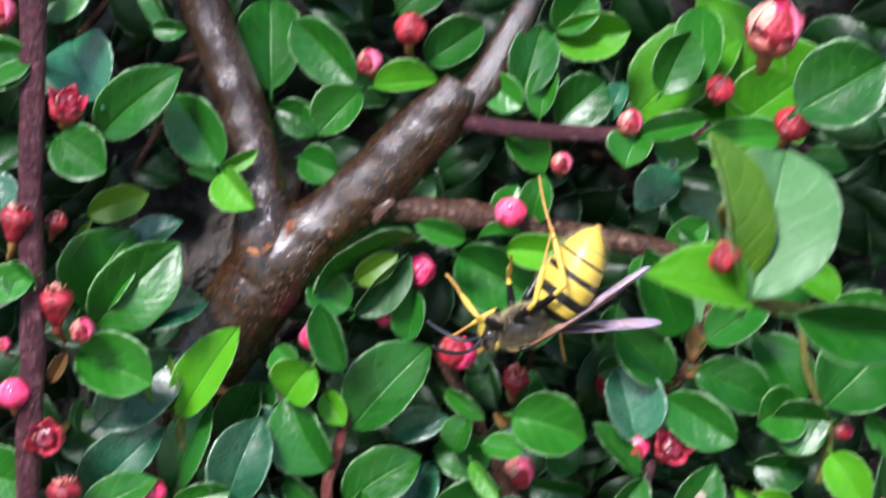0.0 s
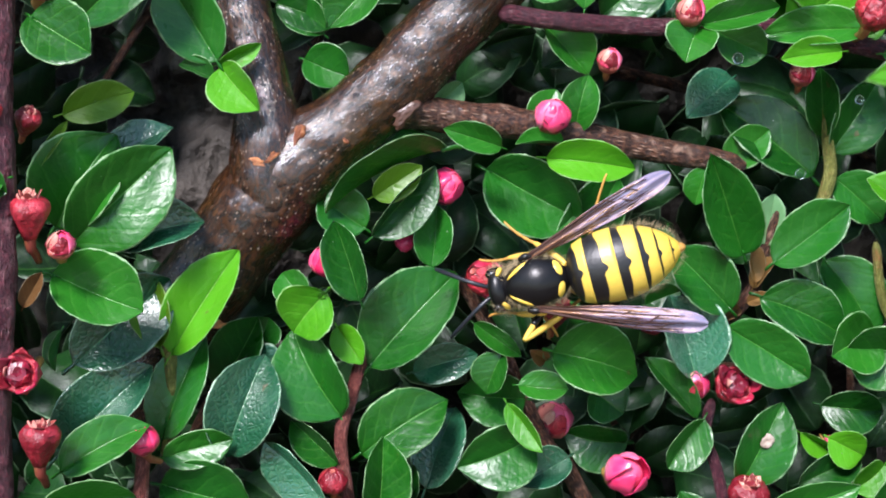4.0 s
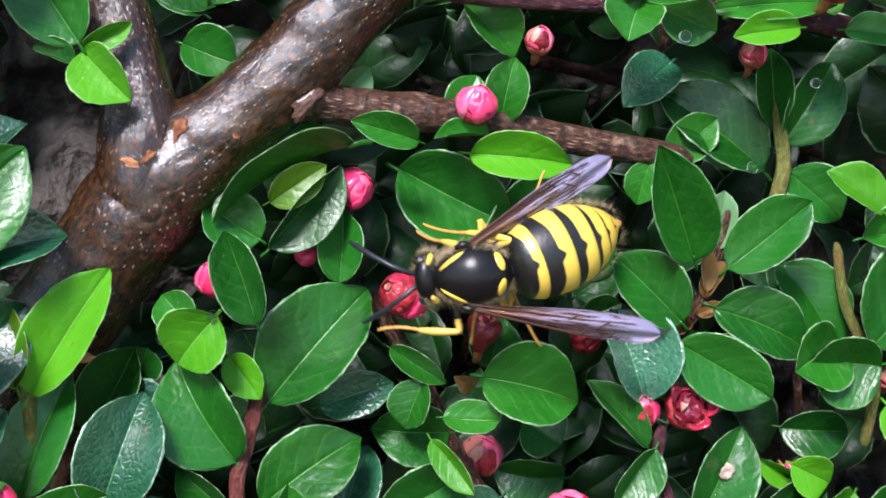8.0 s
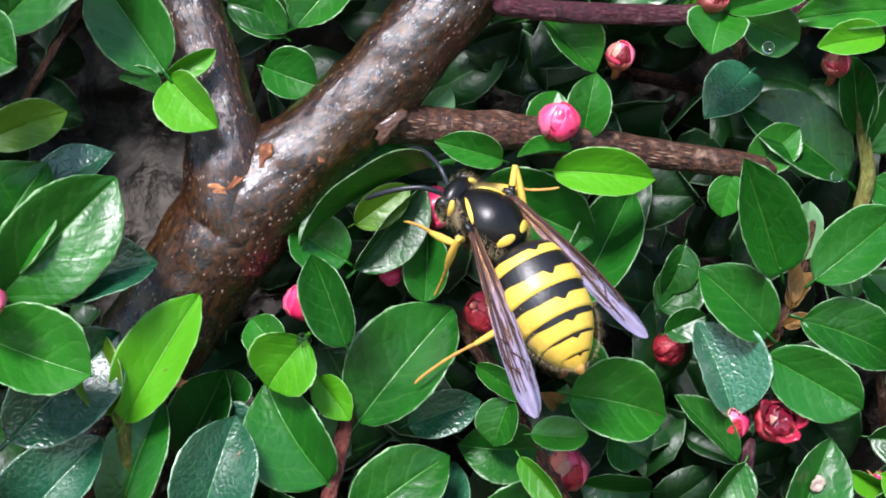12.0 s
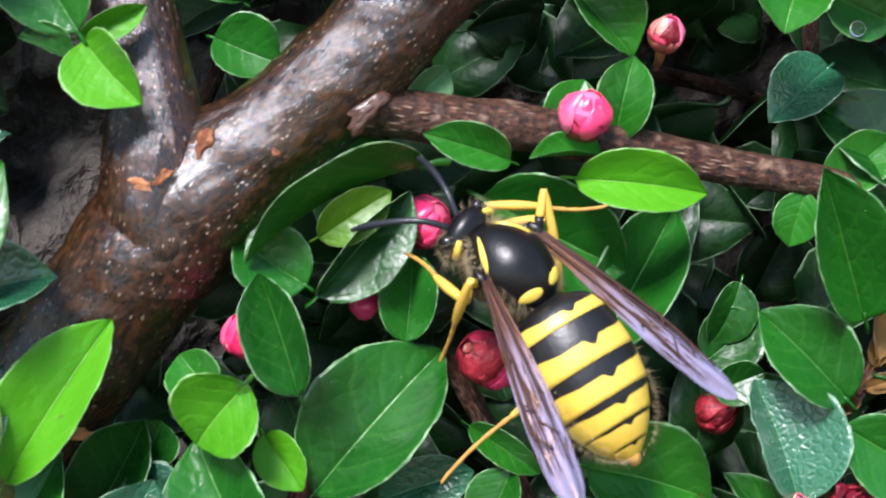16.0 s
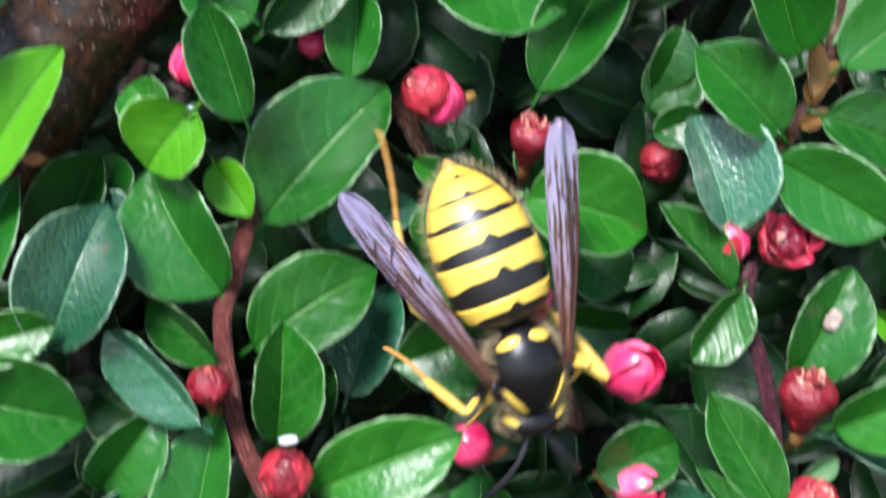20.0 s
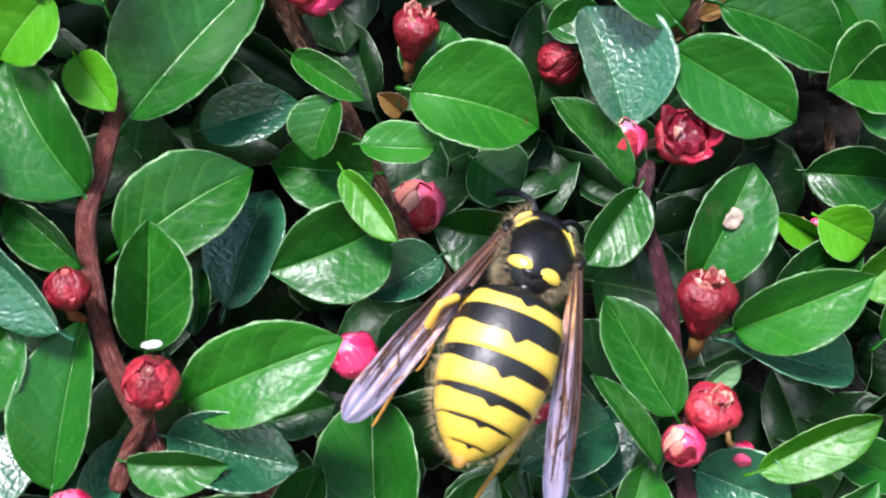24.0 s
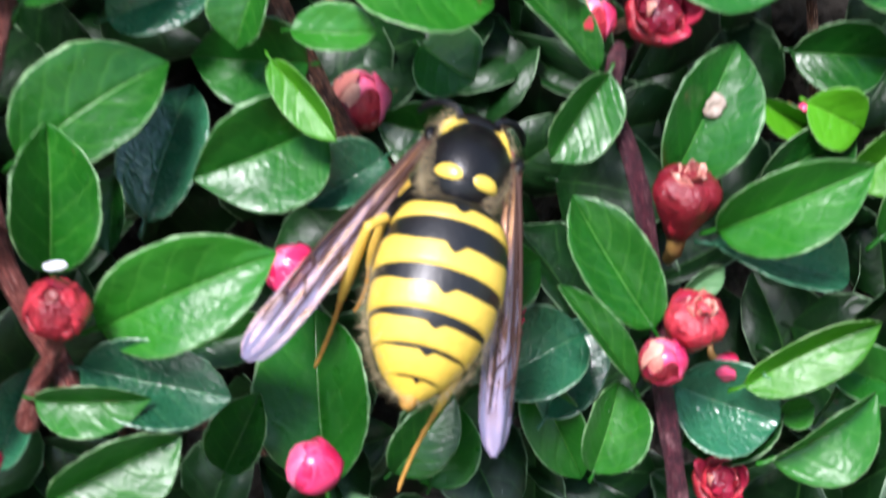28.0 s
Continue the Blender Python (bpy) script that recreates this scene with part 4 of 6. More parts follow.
leaf("farright", 34.0, 0.0, -9.9, -59, 11, 0, 5.1, 3.5, "b")
leaf("farright", 34.7, 1.0, 2.5, 143, -0, 0, 4.7, 3.0, "b")
leaf("farright", 33.5, 2.0, 0.8, 9, -0, 0, 6.0, 3.4, "m")
leaf("farright", 28.8, 4.0, -0.6, -57, -0, 0, 7.2, 4.8, "d")
leaf("farright", 28.3, 4.0, -11.7, -6, -0, 0, 4.8, 3.4, "d")
leaf("farright", 37.3, 2.0, -6.9, -50, -0, 20, 5.4, 2.3, "m")
leaf("farright", 31.2, 1.0, -20.2, 47, -0, 0, 7.1, 4.2, "m")
leaf("farright", 34.0, 0.0, -16.8, -12, -0, 0, 6.5, 4.2, "d")
leaf("farright", 28.6, 3.0, -14.0, -27, -0, 0, 3.2, 2.9, "b")
leaf("farright", 29.5, -8.0, 17.1, 30, 16, 0, 7.4, 6.5, "d")
leaf("farright", 30.4, -1.0, 15.9, -177, -0, 20, 7.7, 3.0, "m")
leaf("farright", 31.1, -2.0, 14.0, -7, -0, 0, 3.8, 2.3, "m")
leaf("near2", 6.5, -30.0, -23.9, 100, -0, 10, 3.6, 2.3, "p")
leaf("near2", -4.9, -30.0, -23.4, 78, -0, 0, 3.3, 2.7, "p")
leaf("near2", 10.9, -28.0, -24.4, 108, -0, 0, 2.7, 1.5, "p")
open_flower("stemL", -25.6, -12.0, 17.4, 1.57, 60, 0.5)
spent_flower("stemL", -29.1, -13.0, 8.7, 1.19, 75, 0.2)
spent_flower("stemL", -27.1, -10.0, 8.5, 0.85, 60, 0.4)
spent_flower("stemL", -26.4, -12.0, 2.5, 1.26, 85, 0.25)
small_bud("stemL", -24.7, -11.0, 0.3, 0.96, 70, 0.5)
pink_bud("stemL", -29.3, -13.0, -4.4, 1.23, 80, 0.4)
open_flower("stemL", -26.9, -12.5, -7.8, 1.53, 60, 0.8)
spent_flower("stemL", -25.7, -12.0, -11.9, 1.26, 85, 0.2)
small_bud("stemL", -31.0, -12.0, 24.4, 1.46, 80, 0.4)
small_bud("stemL", -31.2, -10.0, -1.0, 0.60, 90, 0.4)
pink_bud("stalkLL", -20.3, -7.0, -12.8, 1.09, 95, 0.4)
pink_bud("cross", 7.7, -0.6, 9.6, 1.32, 75, 0.5)
pink_bud("cross", 0.0, 2.5, 4.7, 1.40, 35, 0.5)
pink_bud("main", -8.5, -0.5, -0.8, 1.25, 110, 0.5)
pink_bud("cross", -3.0, 3.0, 0.6, 0.78, 200, 0.5)
small_bud("redtop", 11.9, 0.0, 13.7, 0.92, 80, 0.5)
small_bud("redtop", 17.3, -2.6, 16.8, 1.06, 80, 0.4)
red_bud("redtop", 29.9, -4.0, 16.6, 1.38, 70, 0.5)
red_bud("redtop", 24.2, -4.4, 19.3, 1.10, 80, 0.6)
small_bud("redtop", 26.1, 1.0, 12.9, 0.93, 85, 0.5)
red_bud("upper", -0.6, -1.0, 24.7, 1.31, 80, 0.4)
small_bud("upper", -4.0, -0.5, 22.0, 1.12, 100, 0.5)
red_bud("lowA", -7.9, -2.5, -16.3, 1.00, 88, 0.4)
small_bud("lowB", 8.5, 7.0, -13.1, 1.47, 75, 0.6)
petal_bud("lowB", 13.5, 3.0, -16.7, 1.53, 40, 0.6)
pink_bud("lowB", 3.5, 2.6, -2.4, 1.36, 40, 0.6)
spent_flower("lowB", 8.2, 2.0, -4.4, 1.11, 80, 0.4)
red_bud("lowB", 2.8, 2.0, -2.0, 1.27, 150, 0.5)
red_bud("knotstem", 16.5, 10.0, -5.5, 1.20, 20, 0.5)
spent_flower("lowC", 21.9, -0.2, -17.6, 1.44, 85, 0.35)
open_flower("lowC", 21.2, 0.9, -9.8, 1.67, 60, 0.75)
small_bud("lowC", 18.3, 1.7, -9.9, 1.16, 90, 0.6)
spent_flower("lowC", 21.7, -1.8, -22.8, 1.31, 80, 0.5)
small_bud("lowC", 20.1, -2.5, -24.3, 1.04, 95, 0.7)
pink_bud("lowC", 24.3, 2.0, -25.8, 0.64, 320, 0.5)
open_flower("lowC", 23.9, 2.0, -31.1, 1.42, 80, 0.6)
pink_bud("lowC", 29.2, 5.0, -14.4, 0.34, 0, 0.5)
red_bud("lowA", -4.2, -3.4, -20.5, 1.23, 88, 0.6)
pink_bud("lowB", 4.9, 3.0, -20.4, 1.24, 130, 0.5)
pink_bud("lowA", -7.4, -6.0, -25.7, 1.17, 85, 0.4)
pink_bud("lowB", 5.4, 0.6, -28.7, 1.22, 90, 0.6)
petal_bud("lowB", 13.8, 3.0, -22.9, 1.18, 20, 0.5)
small_bud("farright", 38.0, 2.0, -14.8, 1.13, 90, 0.5)
small_bud("farright", 35.9, 4.0, -8.6, 0.86, 90, 0.5)
pink_bud("near2", -4.6, -30.0, -21.9, 0.87, 90, 0.4)
small_bud("near", 23.8, -30.0, 20.1, 1.72, 80, 0.5)
leaf("near", 18.9, -50.0, 4.9, 97, 16, 30, 7.4, 3.9, "y")
leaf("near", 19.4, -50.0, 4.9, 71, -28, -10, 8.7, 5.7, "p")
leaf("near", 19.4, -50.0, 4.6, 165, 22, 30, 5.4, 3.0, "b")
leaf("near", 21.2, -50.0, 3.9, -9, -19, 0, 6.0, 2.9, "m")
red_bud("near", 17.9, -51.0, 6.6, 0.77, 100, 0.4)
leaf("knotstem", 23.0, 2.5, -2.4, 101, 18, 20, 3.2, 1.6, "r")
leaf("knotstem", 22.9, 3.0, -2.8, 56, 20, -20, 2.9, 1.3, "r")
leaf("knotstem", 22.5, 3.0, -3.9, 24, 29, 0, 2.0, 1.0, "r")
leaf("knotstem", 21.9, 3.0, -4.3, -146, 29, 0, 2.1, 0.9, "r")
leaf("lowB", 7.6, 4.0, -8.3, 146, 34, 0, 1.8, 1.2, "r")
leaf("lowB", 7.7, 4.0, -8.2, 72, 37, 0, 1.7, 0.9, "p")
leaf("brightstem", -19.4, -2.0, -6.1, 105, 19, 20, 1.6, 0.8, "y")
leaf("stemL", -27.5, -7.0, 5.5, 61, -15, 30, 4.0, 0.8, "y")
leaf("stemL", -27.1, -11.0, -3.7, 60, -0, 20, 2.6, 1.2, "r")


def knot(key, x, y, z, size, turn, colour):
    """A torn orange-brown scar or a wart on the bark."""
    rnd = random.Random(int(100 * abs(x)))
    rows = [(size * r, size * h) for r, h in ((0.9, -0.5), (1.0, 0.0), (0.8, 0.2), (0.5, 0.32), (0.25, 0.36), (0.02, 0.4))]
    s = [rnd.uniform(0.5, 1.35) for _ in range(9)]
    v, f = lathe_data(rows, 18, lambda a, h: s[int(a * 1.43) % 9])
    m = Matrix.Translation((x * MM, (y + 0.22) * MM, z * MM)) @ pose(0, 0, 0, 90) @ pose(0, 0, 0, 0, 0, turn) @ Matrix.Diagonal((1.35, 0.66, 0.5, 1))
    part("scar", mesh_from("scar", v, f, colour), TWIG[key], "torn orange-brown bark scar", m)


SCAR = plain_material("torn_bark", rgb(0.16, 0.042, 0.012), rgb(0.58, 0.24, 0.09), 0.4, 1500, 1.0, 0.0003)
knot("left", -13.2, -2.35, 6.1, 0.55, -15, SCAR)
knot("left", -12.2, -2.5, 6.6, 0.42, 35, SCAR)
knot("main", -10.4, -2.0, 8.3, 0.62, 68, SCAR)
knot("main", -7.2, -1.9, 7.9, 0.34, -50, SCAR)
knot("main", -2.9, -1.6, 9.6, 1.15, 40, BARK["twigbrown"])
knot("main", -16.3, -0.8, -5.3, 0.5, 10, SCAR)


def water_drop(x, y, z, r):
    rows = [(r * math.sin(a), -0.42 * r * math.cos(a)) for a in (0.05, 0.5, 0.9, 1.3, 1.7, 2.1, 2.5, 2.8, 3.05)]
    v, f = lathe_data(rows, 14)
    ob = part("water_drop", mesh_from("water_drop", v, f, WATER), at=TILT @ Matrix.Translation((x * MM, y * MM, z * MM)) @ pose(0, 0, 0, 90))
    tagged(ob, "clear round rain drop clinging to the shrub", "water drop", "rain drops")


water_drop(20.8, -1.8, 13.6, 0.4)
water_drop(-8.6, -1.5, -3.1, 0.5)
water_drop(23.9, 3.5, 8.9, 0.35)
water_drop(30.6, 2.0, 11.1, 0.35)
water_drop(26.5, 3.0, 5.7, 0.4)
water_drop(-11.7, -1.6, -4.3, 0.35)


def dried_speck(x, y, z, r):
    s = random.Random(2)
    rows = [(r * a, r * h) for a, h in ((0.9, -0.35), (1.0, 0.0), (0.95, 0.15), (0.7, 0.22), (0.3, 0.1), (0.05, 0.05))]
    k = [s.uniform(0.7, 1.2) for _ in range(8)]
    v, f = lathe_data(rows, 16, lambda a, h: k[int(a * 1.27) % 8])
    ob = part("dried_speck", mesh_from("dried_speck", v, f, SPOT), at=TILT @ Matrix.Translation((x * MM, y * MM, z * MM)) @ pose(0, 0, 0, 90))
    tagged(ob, "dried pale brown speck stuck on a leaf", "speck")


dried_speck(23.4, 0.55, -13.9, 0.5)


def white_flake():
    """A small chip of white matter caught between a bud and a leaf."""
    v, f = lathe_data([(0.5, -0.2), (0.55, 0.0), (0.5, 0.15), (0.3, 0.2), (0.02, 0.22)], 9, lambda a, h: 1 + 0.25 * math.sin(2 * a + 1))
    ob = part("white_flake", mesh_from("white_flake", v, f, CHIP, smooth=False), at=TILT @ Matrix.Translation((FLAKE[0] * MM, FLAKE[1] * MM, FLAKE[2] * MM)) @ pose(0, 0, 0, 80) @ Matrix.Diagonal((0.75, 0.42, 0.6, 1)))
    tagged(ob, "small white flake stuck on a red bud", "flake")


FLAKE = (-4.0, -4.2, -18.7)
CHIP = plain_material("white_chip", rgb(0.62, 0.62, 0.66), rgb(0.85, 0.85, 0.88), 0.6, 1800, 0.5, 0.0001)
white_flake()


def inner_foliage():
    """The countless leaves behind, down to the stone, their shade darkened into the colour."""
    rnd = random.Random(11)
    pieces = []
    shapes = [leaf_data(0.3, -0.3, 0.1, 1.95, 7, 4), leaf_data(0.45, 0.2, -0.2, 2.2, 7, 4), leaf_data(0.2, -0.5, 0.15, 1.8, 7, 4)]
    for _ in range(1900):
        x, z = rnd.uniform(-62, 66), rnd.uniform(-62, 58)
        inside = -36 < x < 38 and -36 < z < 32
        y = rnd.uniform(9, 22) if inside else rnd.uniform(-3, 14)
        if -27 < x < -13.5 and -2 < z < 26 and inside:
            continue
        if inside and rnd.random() < 0.3:
            continue
        v, f, u = rnd.choice(shapes)
        size = rnd.uniform(4.5, 8)
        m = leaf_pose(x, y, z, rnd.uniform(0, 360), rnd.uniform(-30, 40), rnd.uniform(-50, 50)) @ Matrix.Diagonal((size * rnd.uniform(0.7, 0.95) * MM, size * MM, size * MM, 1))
        a = np.array(m)
        pieces.append(((np.c_[np.array(v), np.ones(len(v))] @ a.T)[:, :3], f, u))
    verts, faces, uvs = joined(pieces)
    ob = part("inner_leaves", mesh_from("inner_leaves", verts, faces, LEAF_SHADED, uvs), SHRUB, "dense shaded inner foliage")
    tagged(ob, kind="stuff")


def inner_twigs():
    rnd = random.Random(5)
    for _ in range(34):
        x, z, y = rnd.uniform(-45, 50), rnd.uniform(-50, 40), rnd.uniform(16, 21)
        if -28 < x < -12 and -4 < z < 28:
            continue
        a = rnd.uniform(0, 6.28)
        pts = [(x + s * 9 * math.cos(a) + rnd.uniform(-1, 1), y + rnd.uniform(-1, 1), z + s * 9 * math.sin(a) + rnd.uniform(-1, 1), 0.55 - 0.08 * s) for s in range(4)]
        data = tube_data(pts, 5, 8, 0.1)
        part("twig", mesh_from("twig", data[0], data[1], BARK["twigbrown"], data[2]), SHRUB)


inner_foliage()
inner_twigs()


# ---------------------------------------------------------------- the wasp
YELLOW = rgb(0.74, 0.51, 0.075)
BLACK = rgb(0.005, 0.0045, 0.005)


def shell_material(name, colour, rough, coat, random_bump=0.3):
    n = Nodes(name)
    here = n.tree.nodes.new("ShaderNodeTexCoord").outputs["Object"]
    c = n.mix(n.math("MULTIPLY", n.ramp(n.noise(700, 4, here), 0.4, 0.75), 0.4), colour, tuple(0.55 * k for k in colour[:3]) + (1.0,))
    relief = n.bump(n.noise(4200, 4, here, 0.65), random_bump, 0.00005)
    n.set(Base_Color=c, Roughness=rough, Specular_IOR_Level=0.35, Coat_Weight=coat, Coat_Roughness=0.2, Normal=relief, Coat_Normal=relief)
    return n.mat


W_BLACK = shell_material("black_shell", BLACK, 0.34, 0.05)
W_YELLOW = shell_material("yellow_shell", YELLOW, 0.36, 0.25)
W_LEG = shell_material("yellow_leg", rgb(0.72, 0.46, 0.08), 0.4, 0.2)
W_FOOT = shell_material("orange_foot", rgb(0.52, 0.27, 0.06), 0.45, 0.1)
W_EYE = shell_material("black_eye", rgb(0.006, 0.005, 0.006), 0.18, 0.6)
W_HAIR = shell_material("pale_hair", rgb(0.42, 0.33, 0.19), 0.6, 0.0)
W_DUSK = shell_material("dark_antenna", rgb(0.018, 0.02, 0.026), 0.4, 0.2)


def band_material():
    """Yellow plates with a black front band, wavy behind and notched in the middle; the band's depth rides on u."""
    n = Nodes("banded_abdomen")
    u, v = n.uv()
    here = n.tree.nodes.new("ShaderNodeTexCoord").outputs["Object"]
    a = n.math("ABSOLUTE", n.math("SUBTRACT", n.math("MULTIPLY", u, 2.0), 1.0))
    notch = n.ramp(a, 0.0, 0.10, 0.15, 0.0)
    side = n.math("MULTIPLY", n.ramp(a, 0.30, 0.62), -0.10)
    line = n.math("ADD", n.math("ADD", notch, side), n.math("MULTIPLY", n.noise(500, 2, here), 0.06))
    black = n.ramp(n.math("SUBTRACT", v, line), 0.44, 0.48, 1.0, 0.0)
    mottle = n.mix(n.math("MULTIPLY", n.ramp(n.noise(320, 3, here), 0.45, 0.85), 0.6), YELLOW, rgb(0.7, 0.4, 0.015))
    mottle = n.mix(n.math("MULTIPLY", n.ramp(n.noise(2600, 3, here), 0.5, 0.7), 0.2), mottle, rgb(0.42, 0.22, 0.02))
    relief = n.bump(n.noise(3600, 3, here), 0.35, 0.00006)
    n.set(Base_Color=n.mix(black, mottle, BLACK), Roughness=0.45, Coat_Weight=0.25, Coat_Roughness=0.36, Normal=relief, Coat_Normal=relief)
    return n.mat


W_BAND = band_material()


def wing_material(name, colour, alpha):
    """Smoky membrane: brown at the root, a lavender sheen painted in towards the tip, streaked along the folds."""
    n = Nodes(name)
    here = n.tree.nodes.new("ShaderNodeTexCoord").outputs["Object"]
    u, v = n.uv()
    across = n.add("CombineXYZ", X=n.math("MULTIPLY", u, 7.0), Y=n.math("MULTIPLY", v, 4.0), Z=0.0).outputs[0]
    streak = n.noise(1.6, 4, across, 0.6)
    pale = n.mix(n.ramp(v, 0.1, 0.65), rgb(0.15, 0.065, 0.045), rgb(0.31, 0.29, 0.46))
    c = n.mix(n.math("MAXIMUM", n.ramp(streak, 0.38, 0.56), n.ramp(v, 0.72, 0.92, 0.0, 0.85)), rgb(*colour), pale)
    cell = n.ramp(n.spread(2.2, across), 0.03, 0.09, 1.0, 0.0)
    c = n.mix(n.math("MULTIPLY", cell, 0.6), c, rgb(0.02, 0.01, 0.012))
    relief = n.bump(n.math("ADD", streak, n.noise(900, 3, here)), 0.6, 0.00014)
    n.set(Base_Color=c, Roughness=0.3, Alpha=n.ramp(v, 0.1, 0.9, alpha, alpha - 0.3), Specular_IOR_Level=0.8, Coat_Weight=0.6, Coat_Roughness=0.2,
          Thin_Film_Thickness=260.0, Normal=relief, Coat_Normal=relief)
    return n.mat


W_WING = wing_material("smoky_wing", (0.07, 0.026, 0.016), 0.9)
W_VEIN = shell_material("brown_wing_vein", rgb(0.045, 0.016, 0.01), 0.65, 0.0)

WASP = tagged(new("wasp"), "yellow and black banded wasp with smoky wings crawling over leaves", "wasp")


def ellipsoid(rx, ry, rz, cx=0.0, cy=0.0, cz=0.0, nu=28, nv=16, shape=None):
    """A closed rounded body along x; shape(s) multiplies the girth at s from -1 (back) to 1 (front)."""
    verts, faces, uvs = [], [], []
    for i in range(nv + 1):
        s = -math.cos(math.pi * i / nv)
        g = math.sqrt(max(0.0, 1 - s * s)) * (shape(s) if shape else 1.0)
        for k in range(nu):
            a = 2 * math.pi * k / nu
            verts.append(((cx + rx * s) * MM, (cy + ry * g * math.sin(a)) * MM, (cz + rz * g * math.cos(a)) * MM))
            uvs.append((abs(2 * k / nu - 1), 0.5 + 0.5 * s))
    for i in range(nv):
        for k in range(nu):
            a, b = i * nu + k, i * nu + (k + 1) % nu
            faces.append((a, a + nu, b + nu, b))
    return verts, faces, uvs


def patch_on(rx, ry, rz, cx, cz, spots, lift=1.015):
    """Raised markings on a body: each a small dome at (s, angle) with half sizes along and across and a turn."""
    pieces = []
    for s0, a0, ls, la, turn in spots:
        verts, faces = [], []
        for ring in range(5):
            q = ring / 4
            for k in range(14):
                b = 2 * math.pi * k / 14
                p, w = q * ls * math.cos(b), q * la * math.sin(b)
                s = s0 + p * math.cos(turn) - w * math.sin(turn)
                a = a0 + p * math.sin(turn) + w * math.cos(turn)
                s = max(-0.999, min(0.999, s))
                g = math.sqrt(1 - s * s)
                up = lift + 0.012 * (1 - q * q) - 0.03 * (q > 0.99)
                verts.append(((cx + rx * s * up) * MM, ry * g * math.sin(a) * up * MM, (cz + rz * g * math.cos(a) * up) * MM))
        for r in range(4):
            for k in range(14):
                c, d = r * 14 + k, r * 14 + (k + 1) % 14
                faces.append((c, d, d + 14, c + 14))
        pieces.append((verts, faces))
    return pieces


def bend_tube(points, name, material, parent, sides=8, steps=5, label="", flat=1.0, at=None):
    v, f, u = tube_data(points, steps, sides, 0.0, flat)
    return part(name, mesh_from(name, v, f, material, u), parent, label, at)


def hairs(name, rx, ry, rz, cx, cz, count, long, parent, seed, lo=-1.0, hi=1.0, material=None, bare=1.0):
    rnd = random.Random(seed)
    verts, faces = [], []
    for _ in range(count):
        s, a = rnd.uniform(lo, hi), rnd.choice((-1, 1)) * rnd.uniform(bare, math.pi)
        g = math.sqrt(1 - s * s)
        d = Vector((s * 0.6 - 0.35, g * math.sin(a), g * math.cos(a))).normalized()
        p = Vector((cx + rx * s, ry * g * math.sin(a), cz + rz * g * math.cos(a)))
        side = d.orthogonal().normalized() * 0.009
        other = d.cross(side)
        tip = p + d * long * rnd.uniform(0.5, 1.0) + Vector((rnd.uniform(-1, 1), rnd.uniform(-1, 1), rnd.uniform(-1, 1))) * 0.2
        k = len(verts)
        verts += [(p + side) * MM, (p - 0.5 * side + 0.8 * other) * MM, (p - 0.5 * side - 0.8 * other) * MM, tip * MM]
        faces += [(k, k + 1, k + 3), (k + 1, k + 2, k + 3), (k + 2, k, k + 3)]
    ob = part(name, mesh_from(name, verts, faces, material or W_HAIR), parent, "fine pale hair")
    tagged(ob, kind="stuff")


